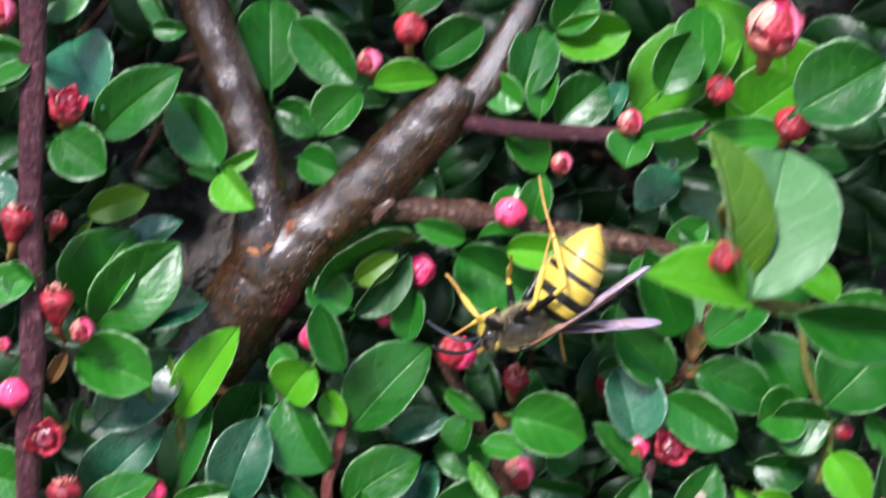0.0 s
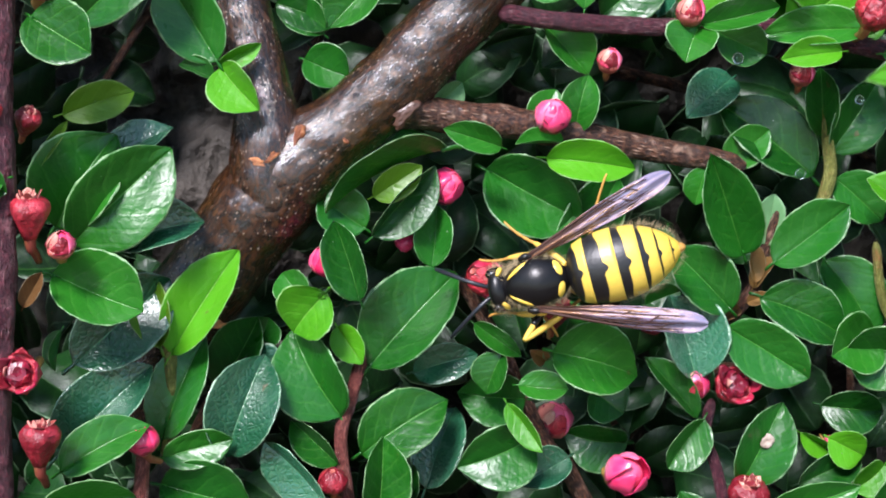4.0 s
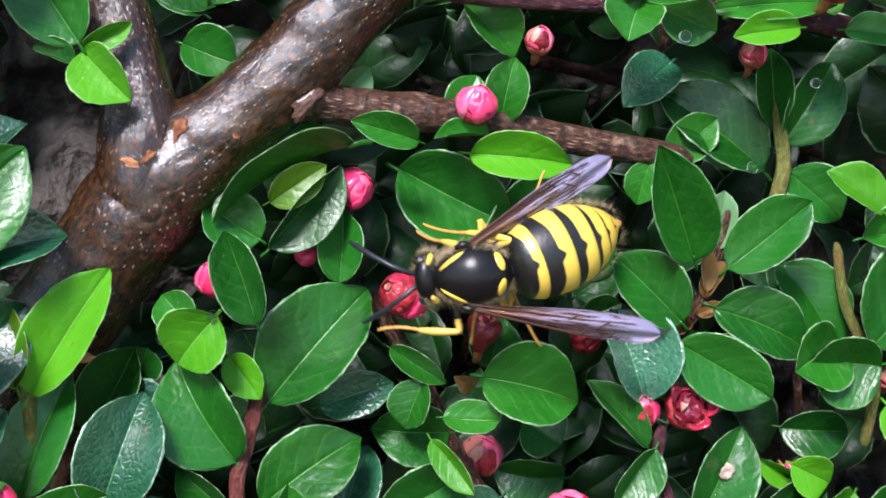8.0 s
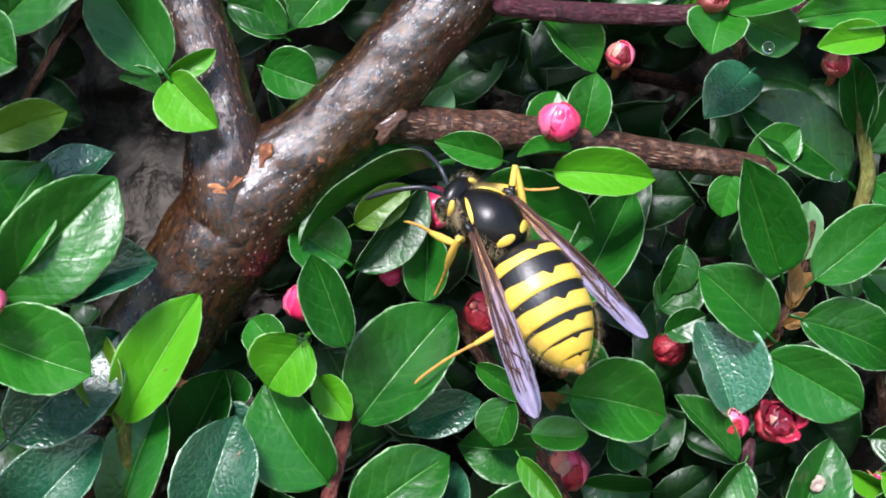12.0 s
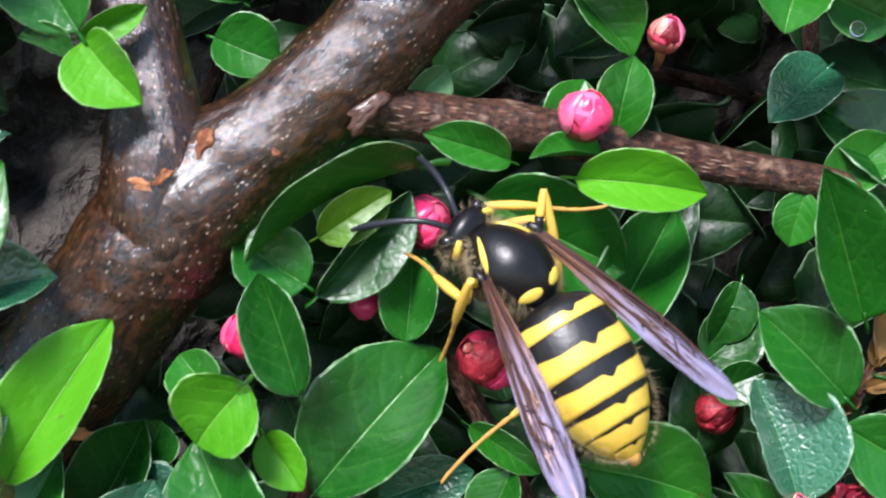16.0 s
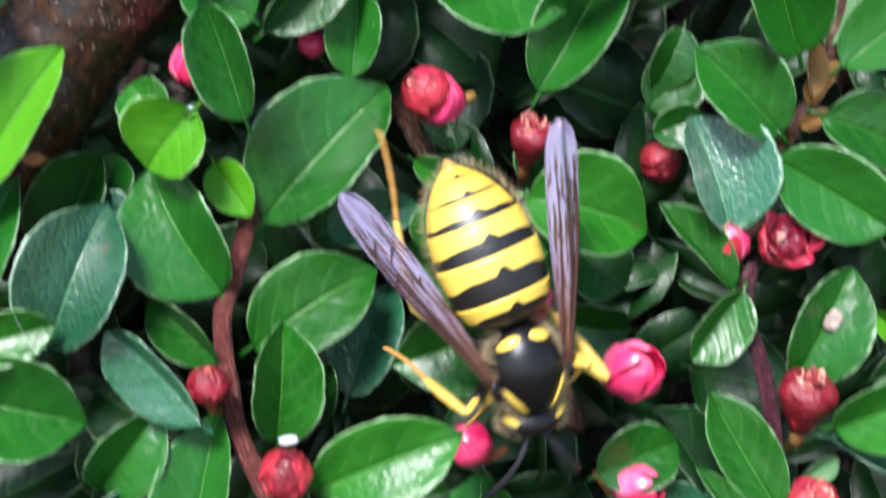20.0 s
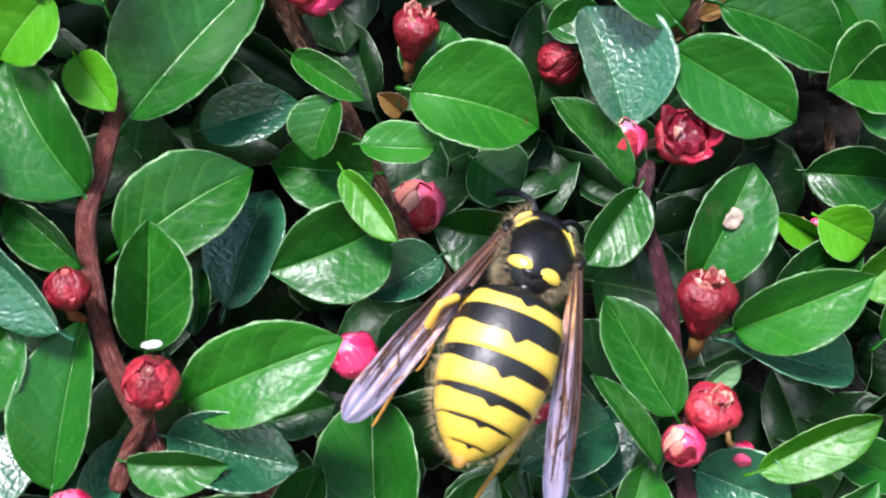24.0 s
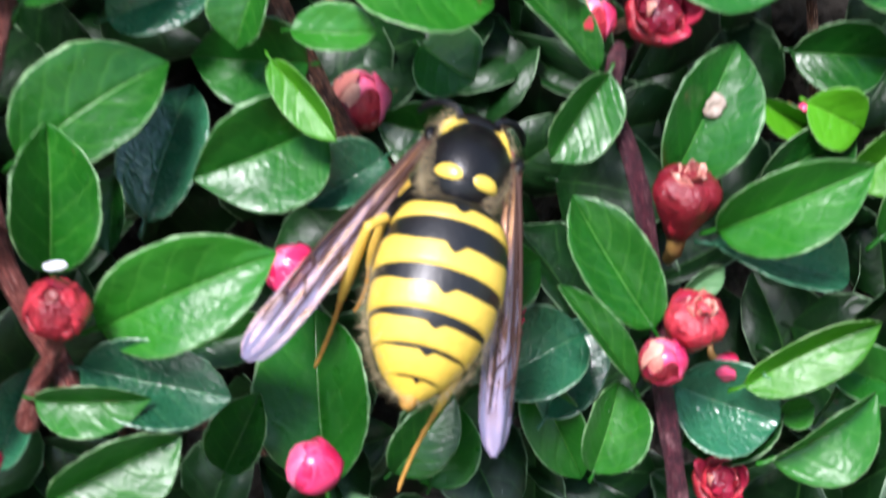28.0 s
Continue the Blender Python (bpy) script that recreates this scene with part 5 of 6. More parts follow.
def build_wasp():
    """Head towards +x, back towards +z, the thorax's middle at the origin; millimetres."""
    body = {}
    v, f, u = ellipsoid(2.4, 1.72, 1.6, 0, 0, 0, shape=lambda s: 1.0 + 0.12 * (1 - abs(s)) - 0.05 * s)
    thorax = part("thorax", mesh_from("thorax", v, f, W_BLACK), WASP, "shiny black thorax with yellow marks")
    for spots, n in (([(0.5, 0.78, 0.42, 0.085, -0.62)], "mark"), ([(0.5, -0.78, 0.42, 0.085, 0.62)], "mark"),
                     ([(-0.66, 0.62, 0.11, 0.45, -0.12)], "mark"), ([(-0.66, -0.62, 0.11, 0.45, 0.12)], "mark"),
                     ([(0.1, 1.15, 0.1, 0.1, 0.0)], "mark"), ([(0.1, -1.15, 0.1, 0.1, 0.0)], "mark")):
        pv, pf, _ = joined(patch_on(2.4, 1.84, 1.72, 0, 0, spots, 1.04 if spots[0][0] < 0 else 1.025))
        part(n, mesh_from(n, pv, pf, W_YELLOW), thorax, "yellow mark")
    hairs("hair", 2.4, 1.75, 1.62, 0, 0, 2900, 0.75, thorax, 3, bare=0.95)
    # head
    v, f, u = ellipsoid(0.85, 1.6, 1.35, 0, 0, 0, shape=lambda s: 1.0)
    head = part("head", mesh_from("head", v, f, W_BLACK), WASP, "black and yellow head", pose(2.5 * MM, 0, -0.7 * MM, 0, 28, 0))
    for sgn in (1, -1):
        v, f, u = ellipsoid(0.6, 0.46, 0.95, 0.2, 1.18 * sgn, 0.12, 18, 12)
        part("eye", mesh_from("eye", v, f, W_EYE), head, "black compound eye")
        bend_tube([(-0.28, 1.42 * sgn, 0.1, 0.1), (-0.42, 1.3 * sgn, 0.55, 0.2), (-0.38, 0.98 * sgn, 0.98, 0.12)], "temple_mark", W_YELLOW, head, 8, 3)
        bend_tube([(0.75, 0.35 * sgn, 0.45, 0.14), (1.35, 0.75 * sgn, 0.95, 0.16), (2.0, 1.15 * sgn, 1.15, 0.15), (3.1, 1.75 * sgn, 1.0, 0.17),
                   (4.2, 2.25 * sgn, 0.55, 0.17), (4.9, 2.5 * sgn, 0.1, 0.11)], "antenna", W_DUSK, head, 9, 5, "long dark antenna")
        bend_tube([(0.7, 0.35 * sgn, -0.95, 0.24), (1.1, 0.3 * sgn, -1.35, 0.2), (1.2, 0.05 * sgn, -1.6, 0.08)], "mandible", W_YELLOW, head, 8, 3)
    v, f, u = ellipsoid(0.36, 0.78, 0.8, 0.7, 0, -0.5, 18, 12)
    part("face_plate", mesh_from("face_plate", v, f, W_YELLOW), head, "yellow face plate")
    hairs("hair", 0.9, 1.7, 1.3, 0, 0, 700, 0.55, head, 8, bare=0.6)
    # abdomen: six overlapping plates
    outline = smooth_path([(0.0, 0.34), (0.06, 0.74), (0.15, 0.89), (0.27, 0.975), (0.4, 1.0), (0.53, 0.975), (0.66, 0.89), (0.8, 0.69), (0.9, 0.46), (0.965, 0.24), (1.0, 0.06)], 6)
    girth = lambda s: float(np.interp(s, outline[:, 0], outline[:, 1]))
    long, wide = 8.0, 2.55
    cuts = (0.0, 0.187, 0.44, 0.645, 0.79, 0.91, 1.0)
    abdomen = None
    for n in range(6):
        a, b = cuts[n], cuts[n + 1]
        verts, faces, uvs = [], [], []
        rows = 9
        for i in range(rows + 1):
            t = -0.12 + 1.12 * i / rows if n else i / rows
            s = a + (b - a) * t
            s = max(0.0, min(0.995, s))
            g = girth(s) * wide * (0.985 + 0.028 * max(0, t))
            for k in range(32):
                q = 2 * math.pi * k / 32
                drop = -0.9 * s * s
                verts.append((-long * s * MM, g * math.sin(q) * MM, (g * 0.86 * math.cos(q) + drop) * MM))
                # bands are deep in front and shallow behind
                depth = (0.62, 1.02, 0.78, 0.52, 0.18, 0.06)[n]
                vv = 1 - (1 - max(0.0, t)) * 1.0
                vv = 0.42 + (vv - 0.44 * depth) * 0.9
                if n == 0:
                    vv = 0.42 + (t - 0.52) * 0.9
                uvs.append((0.5 + 0.5 * min(1.0, 3.2 * min(k, 32 - k) / 32), vv))
        for i in range(rows):
            for k in range(32):
                c, d = i * 32 + k, i * 32 + (k + 1) % 32
                faces.append((c, d, d + 32, c + 32))
        faces.append(tuple(range(32))[::-1])
        faces.append(tuple(rows * 32 + k for k in range(32)))
        me = mesh_from("abdomen", verts, faces, W_BAND, uvs)
        if n == 0:
            abdomen = part("abdomen", me, WASP, "abdomen with yellow and black bands", pose(-2.2 * MM, 0, -0.05 * MM))
        else:
            part("abdomen_plate", me, abdomen)
    bend_tube([(0.9, 0, 0.1, 0.9), (0.3, 0, 0.05, 0.5), (-0.1, 0, 0.0, 0.6), (-0.4, 0, 0.0, 0.9)], "waist", W_BLACK, abdomen, 12, 4)
    bend_tube([(-7.6, 0, -0.78, 0.42), (-8.0, 0, -0.88, 0.34), (-8.25, 0, -0.93, 0.16)], "sting_tip", W_FOOT, abdomen, 8, 3)
    hairs("hair", 3.9, 2.5, 2.2, -4.05, -0.4, 2100, 0.55, abdomen, 5, bare=0.95)
    # wings folded lengthwise, held in a V
    for sgn in (1, -1):
        rows, verts, faces, uvs = 30, [], [], []
        for layer in (0.03, -0.03):
            for i in range(rows + 1):
                t = i / rows
                x = -11.6 * t
                half = 0.24 + 0.57 * math.sin(0.5 * math.pi * min(1.0, t / 0.68)) ** 1.5
                if t > 0.8:
                    half *= math.sqrt(max(0.01, 1 - ((t - 0.8) / 0.203) ** 2.4))
                for j in range(13):
                    w = j / 12 * 2 - 1
                    verts.append((x * MM, half * w * MM, (0.2 * math.sin(w * 4.2 + 0.6 + 2 * t) * min(1, 2.2 * half / 1.0) + 0.12 * math.sin(5 * t) + layer) * MM))
                    uvs.append((0.5 + 0.5 * w, t))
        m = (rows + 1) * 13
        for i in range(rows):
            for j in range(12):
                a = i * 13 + j
                faces += [(a, a + 1, a + 14, a + 13), (m + a, m + a + 13, m + a + 14, m + a + 1)]
            a, b = i * 13, i * 13 + 12
            faces += [(a, a + 13, m + a + 13, m + a), (b, m + b, m + b + 13, b + 13)]
        root = pose(0.35 * MM, 1.75 * sgn * MM, 0.85 * MM, 8 * sgn, -6, -30 * sgn)
        wing = part("wing", mesh_from("wing", verts, faces, W_WING, uvs), WASP, "smoky brown folded wing with a bluish sheen", root)
        for p0, p1, p2, r in ((0.12, 0.72, 0.6, 0.10), (0.0, 0.28, 0.12, 0.07), (-0.12, -0.3, -0.55, 0.07), (0.05, 0.46, 0.75, 0.05)):
            bend_tube([(0, p0 * sgn, 0.08, r * 1.3), (-3.4, 0.5 * (p0 + p1) * sgn, 0.16, r), (-7.0, p1 * sgn * 0.9, 0.12, r * 0.8), (-10.0, p2 * sgn * 0.8, 0.02, r * 0.3)], "vein", W_VEIN, wing, 6, 4)
        for xa, xb, ya, yb in ((-4.2, -5.0, 0.55, 0.1), (-6.6, -7.2, 0.75, 0.2), (-5.6, -6.4, 0.0, -0.45), (-7.6, -8.4, 0.25, -0.4), (-8.4, -9.0, 0.6, 0.1)):
            bend_tube([(xa, ya * sgn, 0.15, 0.05), (0.5 * (xa + xb), 0.5 * (ya + yb) * sgn, 0.2, 0.05), (xb, yb * sgn, 0.14, 0.05)], "vein", W_VEIN, wing, 5, 3)
        body["wing", sgn] = wing
        bend_tube([(0.9, 1.75 * sgn, 0.75, 0.18), (0.45, 1.9 * sgn, 0.85, 0.26), (0.0, 1.85 * sgn, 0.82, 0.16)], "wing_base", W_BLACK, thorax, 8, 3)
    # legs: black thigh with a yellow end, yellow shin, orange foot; each lies along +x from its joint
    for name, hip, thigh, lower in LEGS:
        for sgn in (1, -1):
            o = Vector((hip[0], hip[1] * sgn, hip[2]))
            leg = bend_tube([(0, 0, 0, 0.34), (0.45 * thigh, 0, 0.12, 0.31), (0.72 * thigh, 0, 0.1, 0.24)], name + "_leg", W_BLACK, WASP, 10, 4, "leg with black thigh", 1.0, Matrix.Translation(o * MM))
            bend_tube([(0.68 * thigh, 0, 0.1, 0.22), (0.9 * thigh, 0, 0.04, 0.2), (1.02 * thigh, 0, 0, 0.17)], "thigh_end", W_LEG, leg, 10, 3, "yellow end of the thigh")
            k = 0.47 * lower
            shin = bend_tube([(-0.06, 0, 0, 0.15), (0.15 * k, 0, 0.06, 0.2), (0.6 * k, 0, 0.06, 0.25), (k, 0, 0, 0.17), (1.05 * k, 0, -0.02, 0.08)], "shin", W_LEG, leg, 10, 4, "yellow shin")
            joints = []
            for m in range(5):
                x0, x1 = k + (lower - k) * m / 5, k + (lower - k) * (m + 1) / 5
                joints += [(x0 + 0.02, 0, -0.16 * math.sin(math.pi * m / 5), 0.09), (0.4 * x0 + 0.6 * x1, 0, -0.16 * math.sin(math.pi * (m + 0.6) / 5), 0.13 - 0.01 * m)]
            joints.append((lower, 0, 0.05, 0.05))
            foot = bend_tube(joints, "foot", W_FOOT, leg, 8, 3, "orange jointed foot")
            body[name, sgn] = (leg, shin, foot)
    body["abdomen"], body["head"] = abdomen, head
    return body


LEGS = (("front", (1.5, 1.0, -1.3), 2.5, 5.0), ("middle", (0.1, 1.3, -1.5), 3.1, 6.0), ("hind", (-1.1, 1.2, -1.5), 4.2, 9.0))
BODY = build_wasp()
BODY_REST = {key: BODY[key].matrix_basis.copy() for key in ("abdomen", "head")}


def wasp_pose(x, y, z, heading, pitch, roll):
    """The wasp's middle in millimetres; heading: degrees from +x towards +z, as seen from the open side; pitch lifts the head to that side;
    roll leans its back to its left."""
    a = radians(heading)
    ahead = Vector((math.cos(a), 0, math.sin(a)))
    out = Vector((0, -1, 0))
    left = Vector((-math.sin(a), 0, math.cos(a)))
    m = Matrix((ahead, left, out)).transposed().to_4x4()
    return TILT @ Matrix.Translation((x * MM, y * MM, z * MM)) @ m @ pose(0, 0, 0, -roll) @ pose(0, 0, 0, 0, -pitch)


def wing_pose(way, sgn):
    """A wing hinged on the thorax, its length along way, its face turned to the back's side and leaning outwards."""
    long = -way.normalized()
    up = Vector((0, 0.12 * sgn, 1))
    up = (up - long * up.dot(long)).normalized()
    side = up.cross(long)
    return Matrix.Translation((0.35 * MM, 1.75 * sgn * MM, 0.85 * MM)) @ Matrix((long, side, up)).transposed().to_4x4()


def leg_bend(aim, thigh, lower, sgn):
    """The turn of a thigh and the bend of its knee, in degrees, that bring the foot to aim (from the hip)."""
    far = max(abs(lower - thigh) + 0.4, min(thigh + lower - 0.15, aim.length))
    way = aim.normalized()
    # hind knees point back and low, the others outwards
    pole = Vector((-1.0, 0.5 * sgn, -0.6)) if thigh > 4 else Vector((0, 1.0 * sgn, 0.2))
    pole = (pole - way * pole.dot(way)).normalized()
    at_hip = math.acos(max(-1, min(1, (thigh ** 2 + far ** 2 - lower ** 2) / (2 * thigh * far))))
    at_knee = math.acos(max(-1, min(1, (thigh ** 2 + lower ** 2 - far ** 2) / (2 * thigh * lower))))
    ahead = way * math.cos(at_hip) + pole * math.sin(at_hip)
    up = (pole * math.cos(at_hip) - way * math.sin(at_hip)).normalized()
    return Matrix((ahead, up.cross(ahead), up)).transposed().to_4x4(), 180 - math.degrees(at_knee)


def motions():
    WALK = [
        (0, 8.78, -4.00, 0.34, 205, 0, 112, -11, -28),
        (0.5, 7.88, -4.00, -3.19, 202, 0, 112, -9, -28),
        (1, 7.88, -4.00, -2.80, 200, 0, 112, -9, -28),
        (1.5, 6.15, -4.00, -0.66, 193, -4, 46, 10, 0),
        (2, 4.96, -4.00, -2.39, 179, -5, 24, -4, 0),
        (2.5, 7.68, -4.00, -1.86, 180, -1, 18, 1, -1),
        (3, 6.77, -4.00, -2.06, 188, -7, 1, 5, 3),
        (3.5, 6.43, -4.00, -2.27, 192, -6, 0, 3, 3),
        (5.5, 6.28, -4.00, -1.73, 187, -1, -1, 4, 1),
        (6, 6.63, -4.00, -1.44, 188, -0, -1, -5, 1),
        (6.5, 7.15, -4.00, -1.34, 191, -2, -0, -4, -12),
        (7, 6.95, -4.00, -1.63, 195, -3, 0, 3, 2),
        (7.5, 7.59, -4.00, -1.82, 192, -4, 3, 8, -11),
        (8, 6.77, -4.50, -0.91, 185, -5, 7, 14, -19),
        (8.5, 4.87, -4.50, 0.69, 134, -4, -13, 5, 3),
        (9, 3.91, -4.50, 1.15, 109, -3, -17, -8, -0),
        (9.5, 3.50, -4.50, 0.37, 100, -8, -18, -5, -8),
        (10, 3.51, -4.00, 1.70, 110, -12, -18, -13, -11),
        (10.5, 2.30, -4.50, 2.83, 111, -12, -22, -5, -9),
        (11, 3.20, -4.00, 3.25, 124, -12, -26, -27, -8),
        (11.5, 2.78, -4.00, 3.60, 126, -12, -26, -21, 2),
        (13.5, 3.60, -4.00, 2.46, 128, -15, -27, -15, -1),
        (14, 3.97, -4.00, 2.38, 128, -16, -27, -16, -2),
        (15, 4.45, -4.00, 2.37, 132, -13, -27, -16, 1),
        (16, 3.71, -4.00, 2.15, 131, -6, -21, -13, 0),
        (16.5, 3.27, -5.00, 0.44, 147, -2, -14, -16, -38),
        (17, 3.51, -5.50, -0.18, 146, 4, -10, -14, -38),
        (17.5, 3.69, -5.50, 0.14, 153, 8, -11, -12, -35),
        (18, 3.35, -5.50, -0.46, 155, 10, -13, -10, -37),
        (18.5, 2.48, -5.50, -1.68, 188, 8, -6, -26, -38),
        (19, 3.52, -5.00, -5.89, 237, 4, 5, -2, -38),
        (19.5, 4.80, -5.00, -10.36, 266, -2, 5, -0, -26),
        (20, 7.17, -4.00, -15.46, 285, -8, 11, 6, -8),
        (20.5, 13.08, -4.00, -15.76, 353, -11, 1, -3, -4),
        (21, 12.51, -4.00, -17.23, 378, -10, 5, -7, -22),
        (21.5, 11.49, -3.00, -17.10, 415, -28, 3, -9, -25),
        (22, 13.10, -2.50, -15.71, 425, -50, 3, 1, -25),
        (22.5, 13.42, -2.50, -15.81, 424, -49, 2, 1, -35),
        (25, 13.00, -2.50, -15.43, 421, -49, 2, 7, -25),
        (26, 12.89, -2.50, -15.60, 420, -49, 0, 5, -26),
        (27, 12.64, -2.50, -15.78, 420, -50, 2, 1, -18),
        (28, 12.13, -2.50, -15.97, 427, -51, 4, 5, -21),
    ]
    WINGS = [
        (0, -0.90, -0.38, 0.23, -0.99, 0.06, -0.12),
        (1, -0.88, -0.46, 0.14, -0.96, 0.01, -0.28),
        (2, -0.99, 0.14, 0.09, -0.91, -0.42, -0.05),
        (2.5, -0.96, 0.19, 0.19, -0.94, -0.34, 0.05),
        (3, -0.97, 0.24, 0.09, -0.92, -0.34, -0.19),
        (6, -0.94, 0.29, 0.16, -0.95, -0.31, 0.05),
        (7, -0.96, 0.20, 0.19, -0.92, -0.37, -0.16),
        (8, -0.96, 0.26, -0.09, -0.83, -0.35, -0.42),
        (8.5, -0.89, 0.34, 0.29, -0.98, -0.15, 0.16),
        (9, -0.94, 0.33, 0.05, -1.00, -0.03, 0.09),
        (10, -0.94, 0.32, -0.09, -1.00, -0.07, 0.05),
        (11, -0.90, 0.44, -0.09, -1.00, 0.02, 0.02),
        (14, -0.90, 0.38, -0.22, -1.00, -0.00, -0.02),
        (15, -0.89, 0.40, -0.22, -1.00, -0.00, 0.02),
        (16, -0.80, 0.50, 0.33, -0.99, -0.10, 0.05),
        (16.5, -0.57, 0.59, 0.57, -0.90, -0.18, -0.39),
        (17, -0.83, 0.37, -0.42, -0.86, -0.22, -0.45),
        (18, -0.82, 0.35, -0.45, -0.86, -0.25, -0.45),
        (18.5, -0.83, 0.44, -0.33, -0.94, -0.18, -0.29),
        (19, -0.92, 0.33, -0.22, -0.90, -0.19, -0.39),
        (19.5, -0.97, 0.22, -0.05, -0.93, -0.37, 0.02),
        (20, -0.97, 0.22, -0.02, -0.91, -0.39, -0.16),
        (20.5, -0.88, 0.45, 0.12, -0.92, -0.28, 0.26),
        (21, -0.93, 0.36, 0.02, -0.94, -0.34, -0.05),
        (21.5, -0.95, 0.25, 0.19, -0.94, -0.27, 0.19),
        (22, -0.76, 0.29, -0.57, -0.77, -0.33, -0.54),
        (25, -0.87, 0.25, -0.42, -0.79, -0.33, -0.52),
        (26, -0.88, 0.27, -0.39, -0.79, -0.33, -0.52),
        (27, -0.83, 0.27, -0.48, -0.76, -0.35, -0.54),
        (28, -0.77, 0.34, -0.54, -0.80, -0.25, -0.54),
    ]
    FEET = {}
    FEET["front", 1] = [(0, 4.8, 3.3, 1.4), (1, 3.6, 3.3, 1.5), (2, 1.3, -0.3, -1.4), (3, 1.8, 0.5, -0.9), (6, 1.8, 0.8, -1.3), (7, 2.0, 0.6, -1.1), (8, 4.5, 2.0, -0.4), (8.5, 4.9, 0.8, -1.4), (9, 1.5, 1.4, -2.0), (10, 1.7, 0.8, -1.4), (11, 2.4, 1.4, -2.1), (14, 2.7, 0.9, -1.5), (15, 3.4, 0.9, -1.5), (16, 2.6, 0.9, -1.8), (16.5, 2.0, 0.7, -1.7), (17, 1.7, -1.0, 2.1), (18, 2.0, 1.2, 0.7), (18.5, 4.3, 0.9, -2.4), (19, 1.8, 3.0, -1.2), (19.5, 1.3, -0.3, -1.4), (20, 1.3, -0.3, -1.4), (20.5, 1.3, -0.3, -1.4), (21, 1.3, -0.3, -1.4), (21.5, 0.8, 0.5, -7.4), (22, 0.8, 0.5, -7.4), (25, 0.8, 0.5, -7.4), (27, 0.8, 0.5, -7.4), (28, 0.8, 0.5, -7.4)]
    FEET["front", -1] = [(0, 2.3, 3.4, -4.7), (1, 3.2, 5.8, -5.3), (2, 1.5, -1.1, -2.2), (3, 2.1, -1.2, -0.9), (6, 1.2, -1.2, -1.3), (7, 0.8, -1.7, -1.2), (8, 1.1, -1.1, -1.3), (8.5, 1.3, 0.3, -1.4), (9, 1.3, 0.3, -1.4), (10, 1.3, 0.3, -1.4), (11, 1.3, 0.3, -1.4), (14, 1.3, 0.3, -1.4), (15, 1.3, 0.3, -1.4), (16, 1.3, 0.3, -1.4), (16.5, 0.8, -2.3, -0.5), (17, 5.5, 1.4, 1.7), (18, 5.7, 1.0, 1.1), (18.5, 1.9, -0.5, -1.7), (19, 3.9, -2.8, -2.0), (19.5, 2.5, -1.9, -1.4), (20, 1.2, -1.5, -1.5), (20.5, 0.4, -2.4, -1.0), (21, -0.3, -2.0, -1.4), (21.5, 0.8, -0.5, -7.4), (22, 0.8, -0.5, -7.4), (25, 0.8, -0.5, -7.4), (27, 0.8, -0.5, -7.4), (28, 0.8, -0.5, -7.4)]
    FEET["middle", 1] = [(0, -1.8, -1.9, -4.9), (1, 1.6, 2.5, 2.8), (2, -0.3, 0.5, -2.0), (3, -0.5, 2.2, -1.1), (6, -0.7, 1.9, -1.2), (7, -0.6, 1.6, -1.1), (8, 0.3, 2.9, -0.6), (8.5, 0.3, 6.9, -3.0), (9, 2.1, 3.8, -2.7), (10, 1.6, 5.6, -3.3), (11, -0.6, 2.4, -3.4), (14, 0.3, 2.2, -3.3), (15, 0.6, 2.4, -3.3), (16, -0.8, 2.6, -2.9), (16.5, 0.7, 2.0, -2.0), (17, 0.9, 1.9, -1.8), (18, 1.2, 1.5, -2.1), (18.5, -1.9, 4.3, -1.4), (19, 1.6, 3.6, -0.8), (19.5, -2.5, 6.0, -0.6), (20, -0.3, 0.5, -2.0), (20.5, -0.3, 0.5, -2.0), (21, -0.3, 0.5, -2.0), (21.5, 0.2, 0.7, -9.0), (22, 0.2, 0.7, -9.0), (25, 0.2, 0.7, -9.0), (27, 0.2, 0.7, -9.0), (28, 0.2, 0.7, -9.0)]
    FEET["middle", -1] = [(0, -5.6, -0.1, -5.8), (1, -3.8, 0.3, -6.6), (2, 3.2, -1.0, -2.1), (3, 2.0, -3.2, -0.9), (6, 1.3, -2.4, -1.0), (7, 1.3, -2.8, -1.1), (8, 2.4, -1.6, -1.2), (8.5, -0.3, -0.5, -2.0), (9, -0.3, -0.5, -2.0), (10, 2.0, -3.0, 0.6), (11, -1.6, -3.8, 0.8), (14, -0.8, -4.5, 1.3), (15, -1.0, -4.3, 1.2), (16, -1.0, -4.9, 1.0), (16.5, 3.2, -3.3, 0.1), (17, 4.1, -3.6, -0.6), (18, 3.1, -3.8, -0.6), (18.5, -1.1, -6.3, -0.2), (19, -5.1, -7.0, -1.5), (19.5, -4.2, -7.8, -2.0), (20, -2.0, -4.3, -2.6), (20.5, -3.2, -7.8, -1.9), (21, -1.1, -6.4, -2.0), (21.5, 0.2, -0.7, -9.0), (22, 0.2, -0.7, -9.0), (25, 0.2, -0.7, -9.0), (27, 0.2, -0.7, -9.0), (28, 0.2, -0.7, -9.0)]
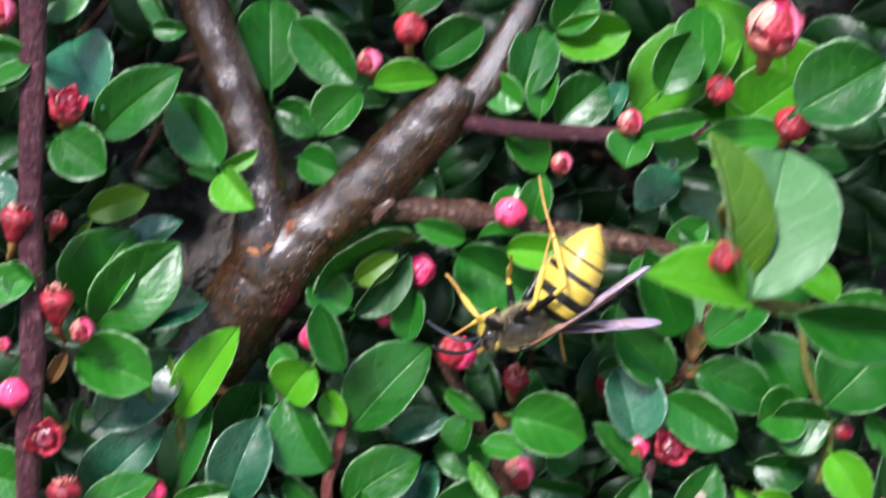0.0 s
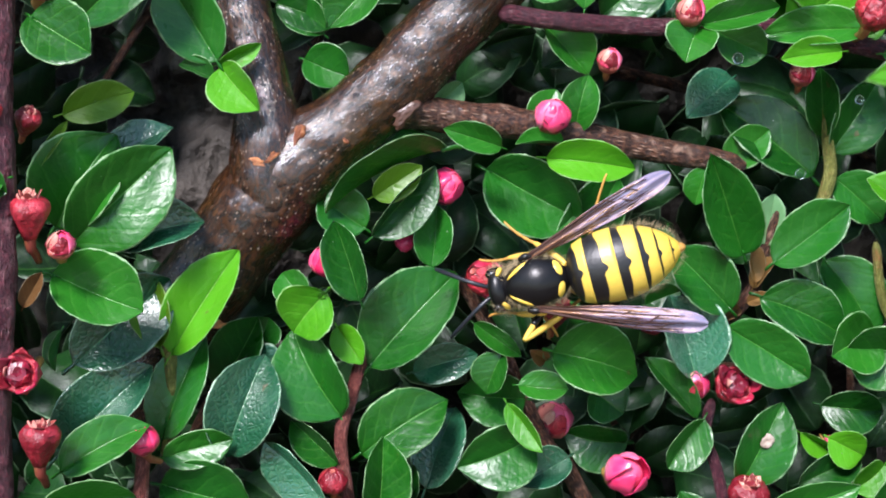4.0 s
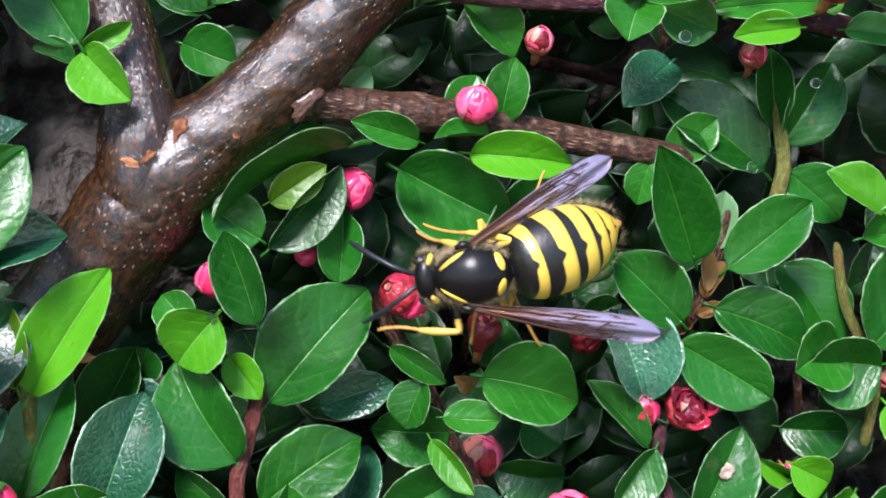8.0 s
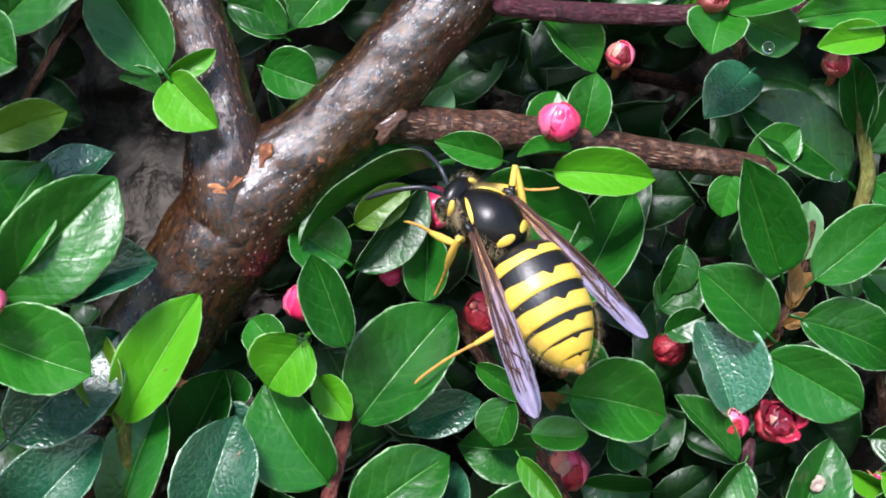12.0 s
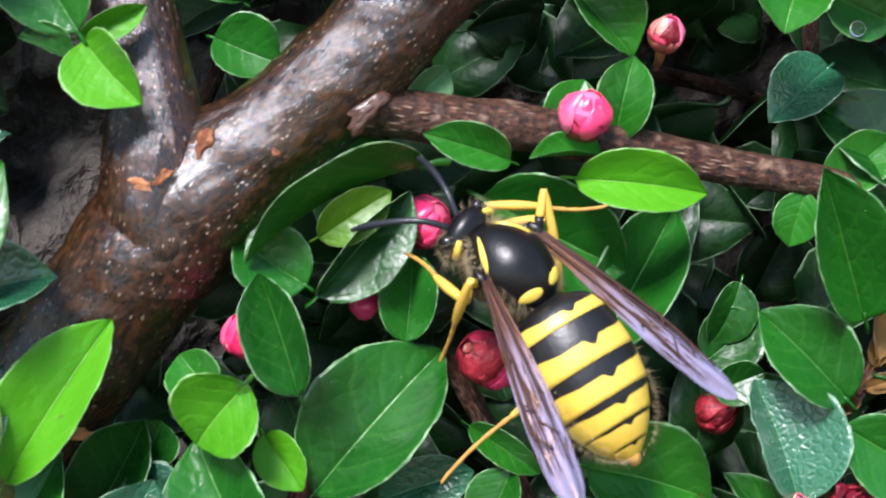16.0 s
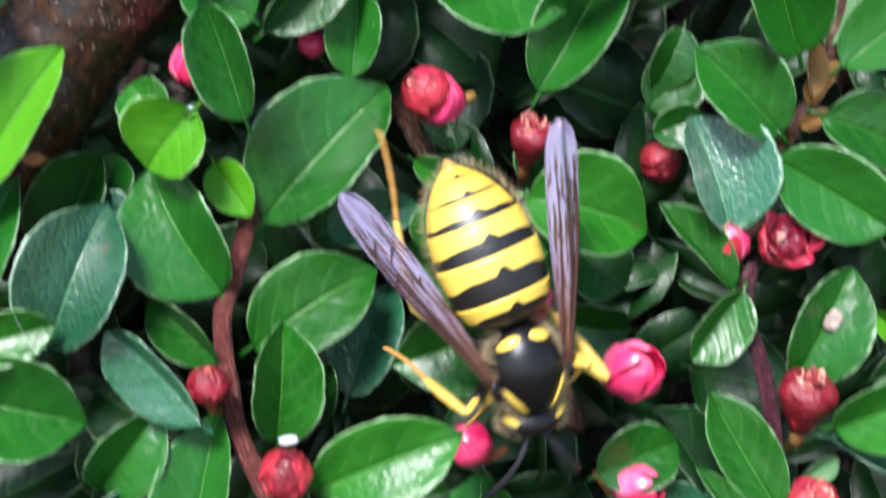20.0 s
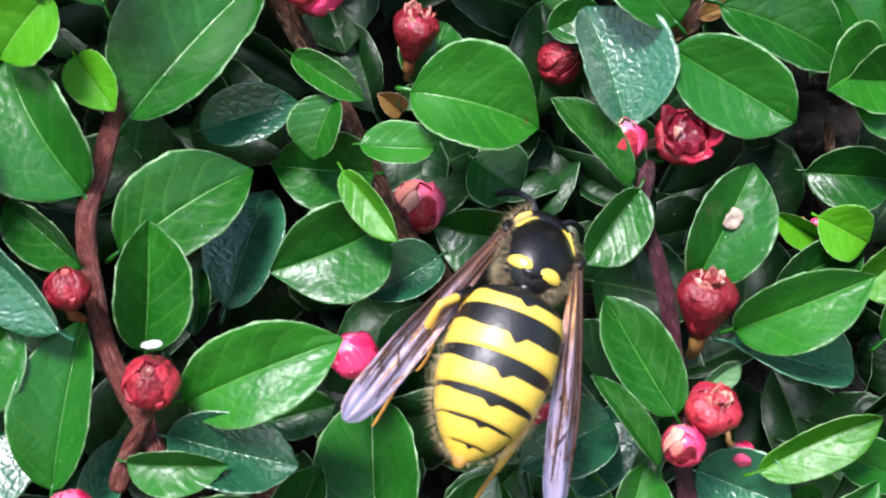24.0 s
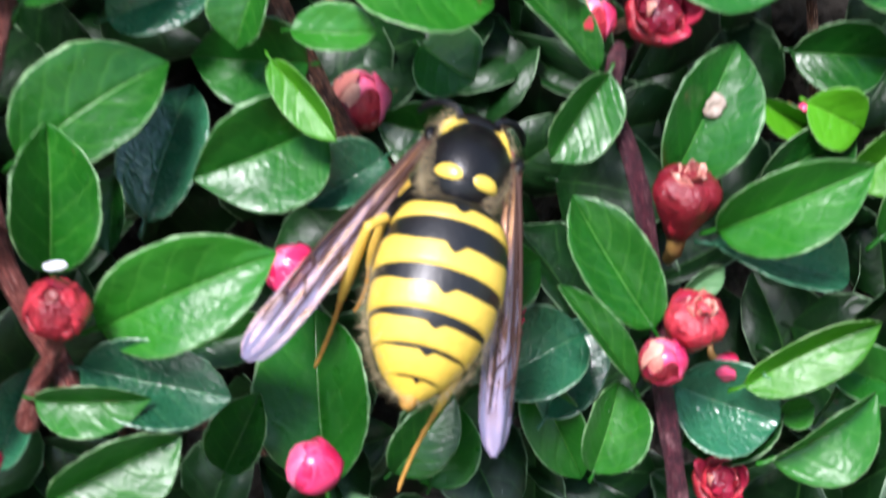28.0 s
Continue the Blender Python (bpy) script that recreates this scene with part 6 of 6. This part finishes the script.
    FEET["hind", 1] = [(0, -0.8, 0.9, 6.9), (1, -3.1, 1.0, 6.6), (2, -3.0, -0.2, -2.0), (3, -3.0, -0.2, -2.0), (6, -3.0, -0.2, -2.0), (7, -3.0, -0.2, -2.0), (8, -1.8, 2.7, -1.0), (8.5, -5.3, 3.4, -2.6), (9, -5.4, 6.0, -3.8), (10, -3.7, 3.6, -4.0), (11, -3.3, 5.1, -5.6), (14, -1.5, 6.5, -6.3), (15, -1.1, 6.6, -6.1), (16, -3.7, 6.2, -4.7), (16.5, -0.7, 5.6, -5.4), (17, -1.0, 5.3, -4.6), (18, -0.6, 5.7, -4.9), (18.5, -3.0, -0.2, -2.0), (19, -3.0, -0.2, -2.0), (19.5, -3.0, -0.2, -2.0), (20, -3.0, -0.2, -2.0), (20.5, -7.7, 5.3, -2.8), (21, -3.5, 9.8, -1.0), (21.5, -2.1, 1.9, -3.0), (22, -3.8, 2.8, -8.0), (25, -3.9, 1.4, -8.0), (27, -3.6, 1.2, -7.9), (28, -3.4, 1.7, -7.8)]
    FEET["hind", -1] = [(0, -5.1, 3.2, -8.9), (1, -3.8, 2.4, -6.8), (2, -5.7, -4.3, -4.4), (3, -5.1, -5.7, -1.9), (6, -5.3, -4.9, -1.0), (7, -5.3, -4.6, -1.5), (8, -4.0, -4.3, -2.2), (8.5, -3.0, 0.2, -2.0), (9, -3.0, 0.2, -2.0), (10, -3.0, 0.2, -2.0), (11, -3.0, 0.2, -2.0), (14, -3.0, 0.2, -2.0), (15, -3.0, 0.2, -2.0), (16, -3.0, 0.2, -2.0), (16.5, -3.0, 0.2, -2.0), (17, -3.0, 0.2, -2.0), (18, -3.0, 0.2, -2.0), (18.5, -5.2, -4.8, 0.3), (19, -6.7, -6.1, -1.2), (19.5, -4.7, -3.6, -1.7), (20, -11.1, -1.8, -3.6), (20.5, -3.0, 0.2, -2.0), (21, -3.0, 0.2, -2.0), (21.5, -5.0, -2.8, -5.0), (22, -5.2, -0.4, -10.0), (25, -5.9, -1.9, -10.6), (27, -5.7, -2.3, -10.8), (28, -5.6, -1.1, -11.1)]

    walk(WASP, [(t, wasp_pose(x, y, z, h, p, r)) for t, x, y, z, h, p, r, bend, nod in WALK])
    rest = BODY_REST["abdomen"]
    walk(BODY["abdomen"], [(t, rest @ pose(0, 0, 0, 0, nod, bend)) for t, x, y, z, h, p, r, bend, nod in WALK])
    # each leg reaches from its hip to where its foot is set down, its knee raised outwards
    for name, hip, thigh, lower in LEGS:
        for sgn in (1, -1):
            leg, shin, foot = BODY[name, sgn]
            origin = Vector((hip[0], hip[1] * sgn, hip[2]))
            bent = [(t, *leg_bend(Vector(aim), thigh, lower, sgn)) for t, *aim in FEET[name, sgn]]
            walk(leg, [(t, Matrix.Translation(origin * MM) @ turn) for t, turn, knee in bent])
            for piece in (shin, foot):
                walk(piece, [(t, pose(thigh * MM, 0, 0) @ pose(0, 0, 0, 0, knee)) for t, turn, knee in bent])
    rest = BODY_REST["head"]
    # the head turns on its neck towards the bud, and lifts while the wasp grooms
    turned = [(0, 0, 0), (8, 0, 0), (10, 8, 0), (16, 10, 0), (16.5, 4, -25), (17, 0, -36), (18, 0, -40), (18.5, 0, -28), (19, 0, 0), (28, 0, 0)]
    spin, lift = ([float(np.interp(n * 0.5, [r[0] for r in turned], [r[k] for r in turned])) for n in range(57)] for k in (1, 2))
    neck = pose(1.9 * MM, 0, -0.4 * MM)
    walk(BODY["head"], [(n * 0.5, neck @ pose(0, 0, 0, 3 * math.sin(n * 1.1), lift[n] + 3 * math.sin(n * 0.7), spin[n] + 3 * math.sin(n * 0.9)) @ neck.inverted() @ rest) for n in range(57)])
    for sgn in (1, -1):
        # each row of WINGS: the way that the left and then the right wing points, along the body's own axes
        k = 1 if sgn > 0 else 4
        walk(BODY["wing", sgn], [(row[0], wing_pose(Vector(row[k:k + 3]), sgn)) for row in WINGS])


motions()
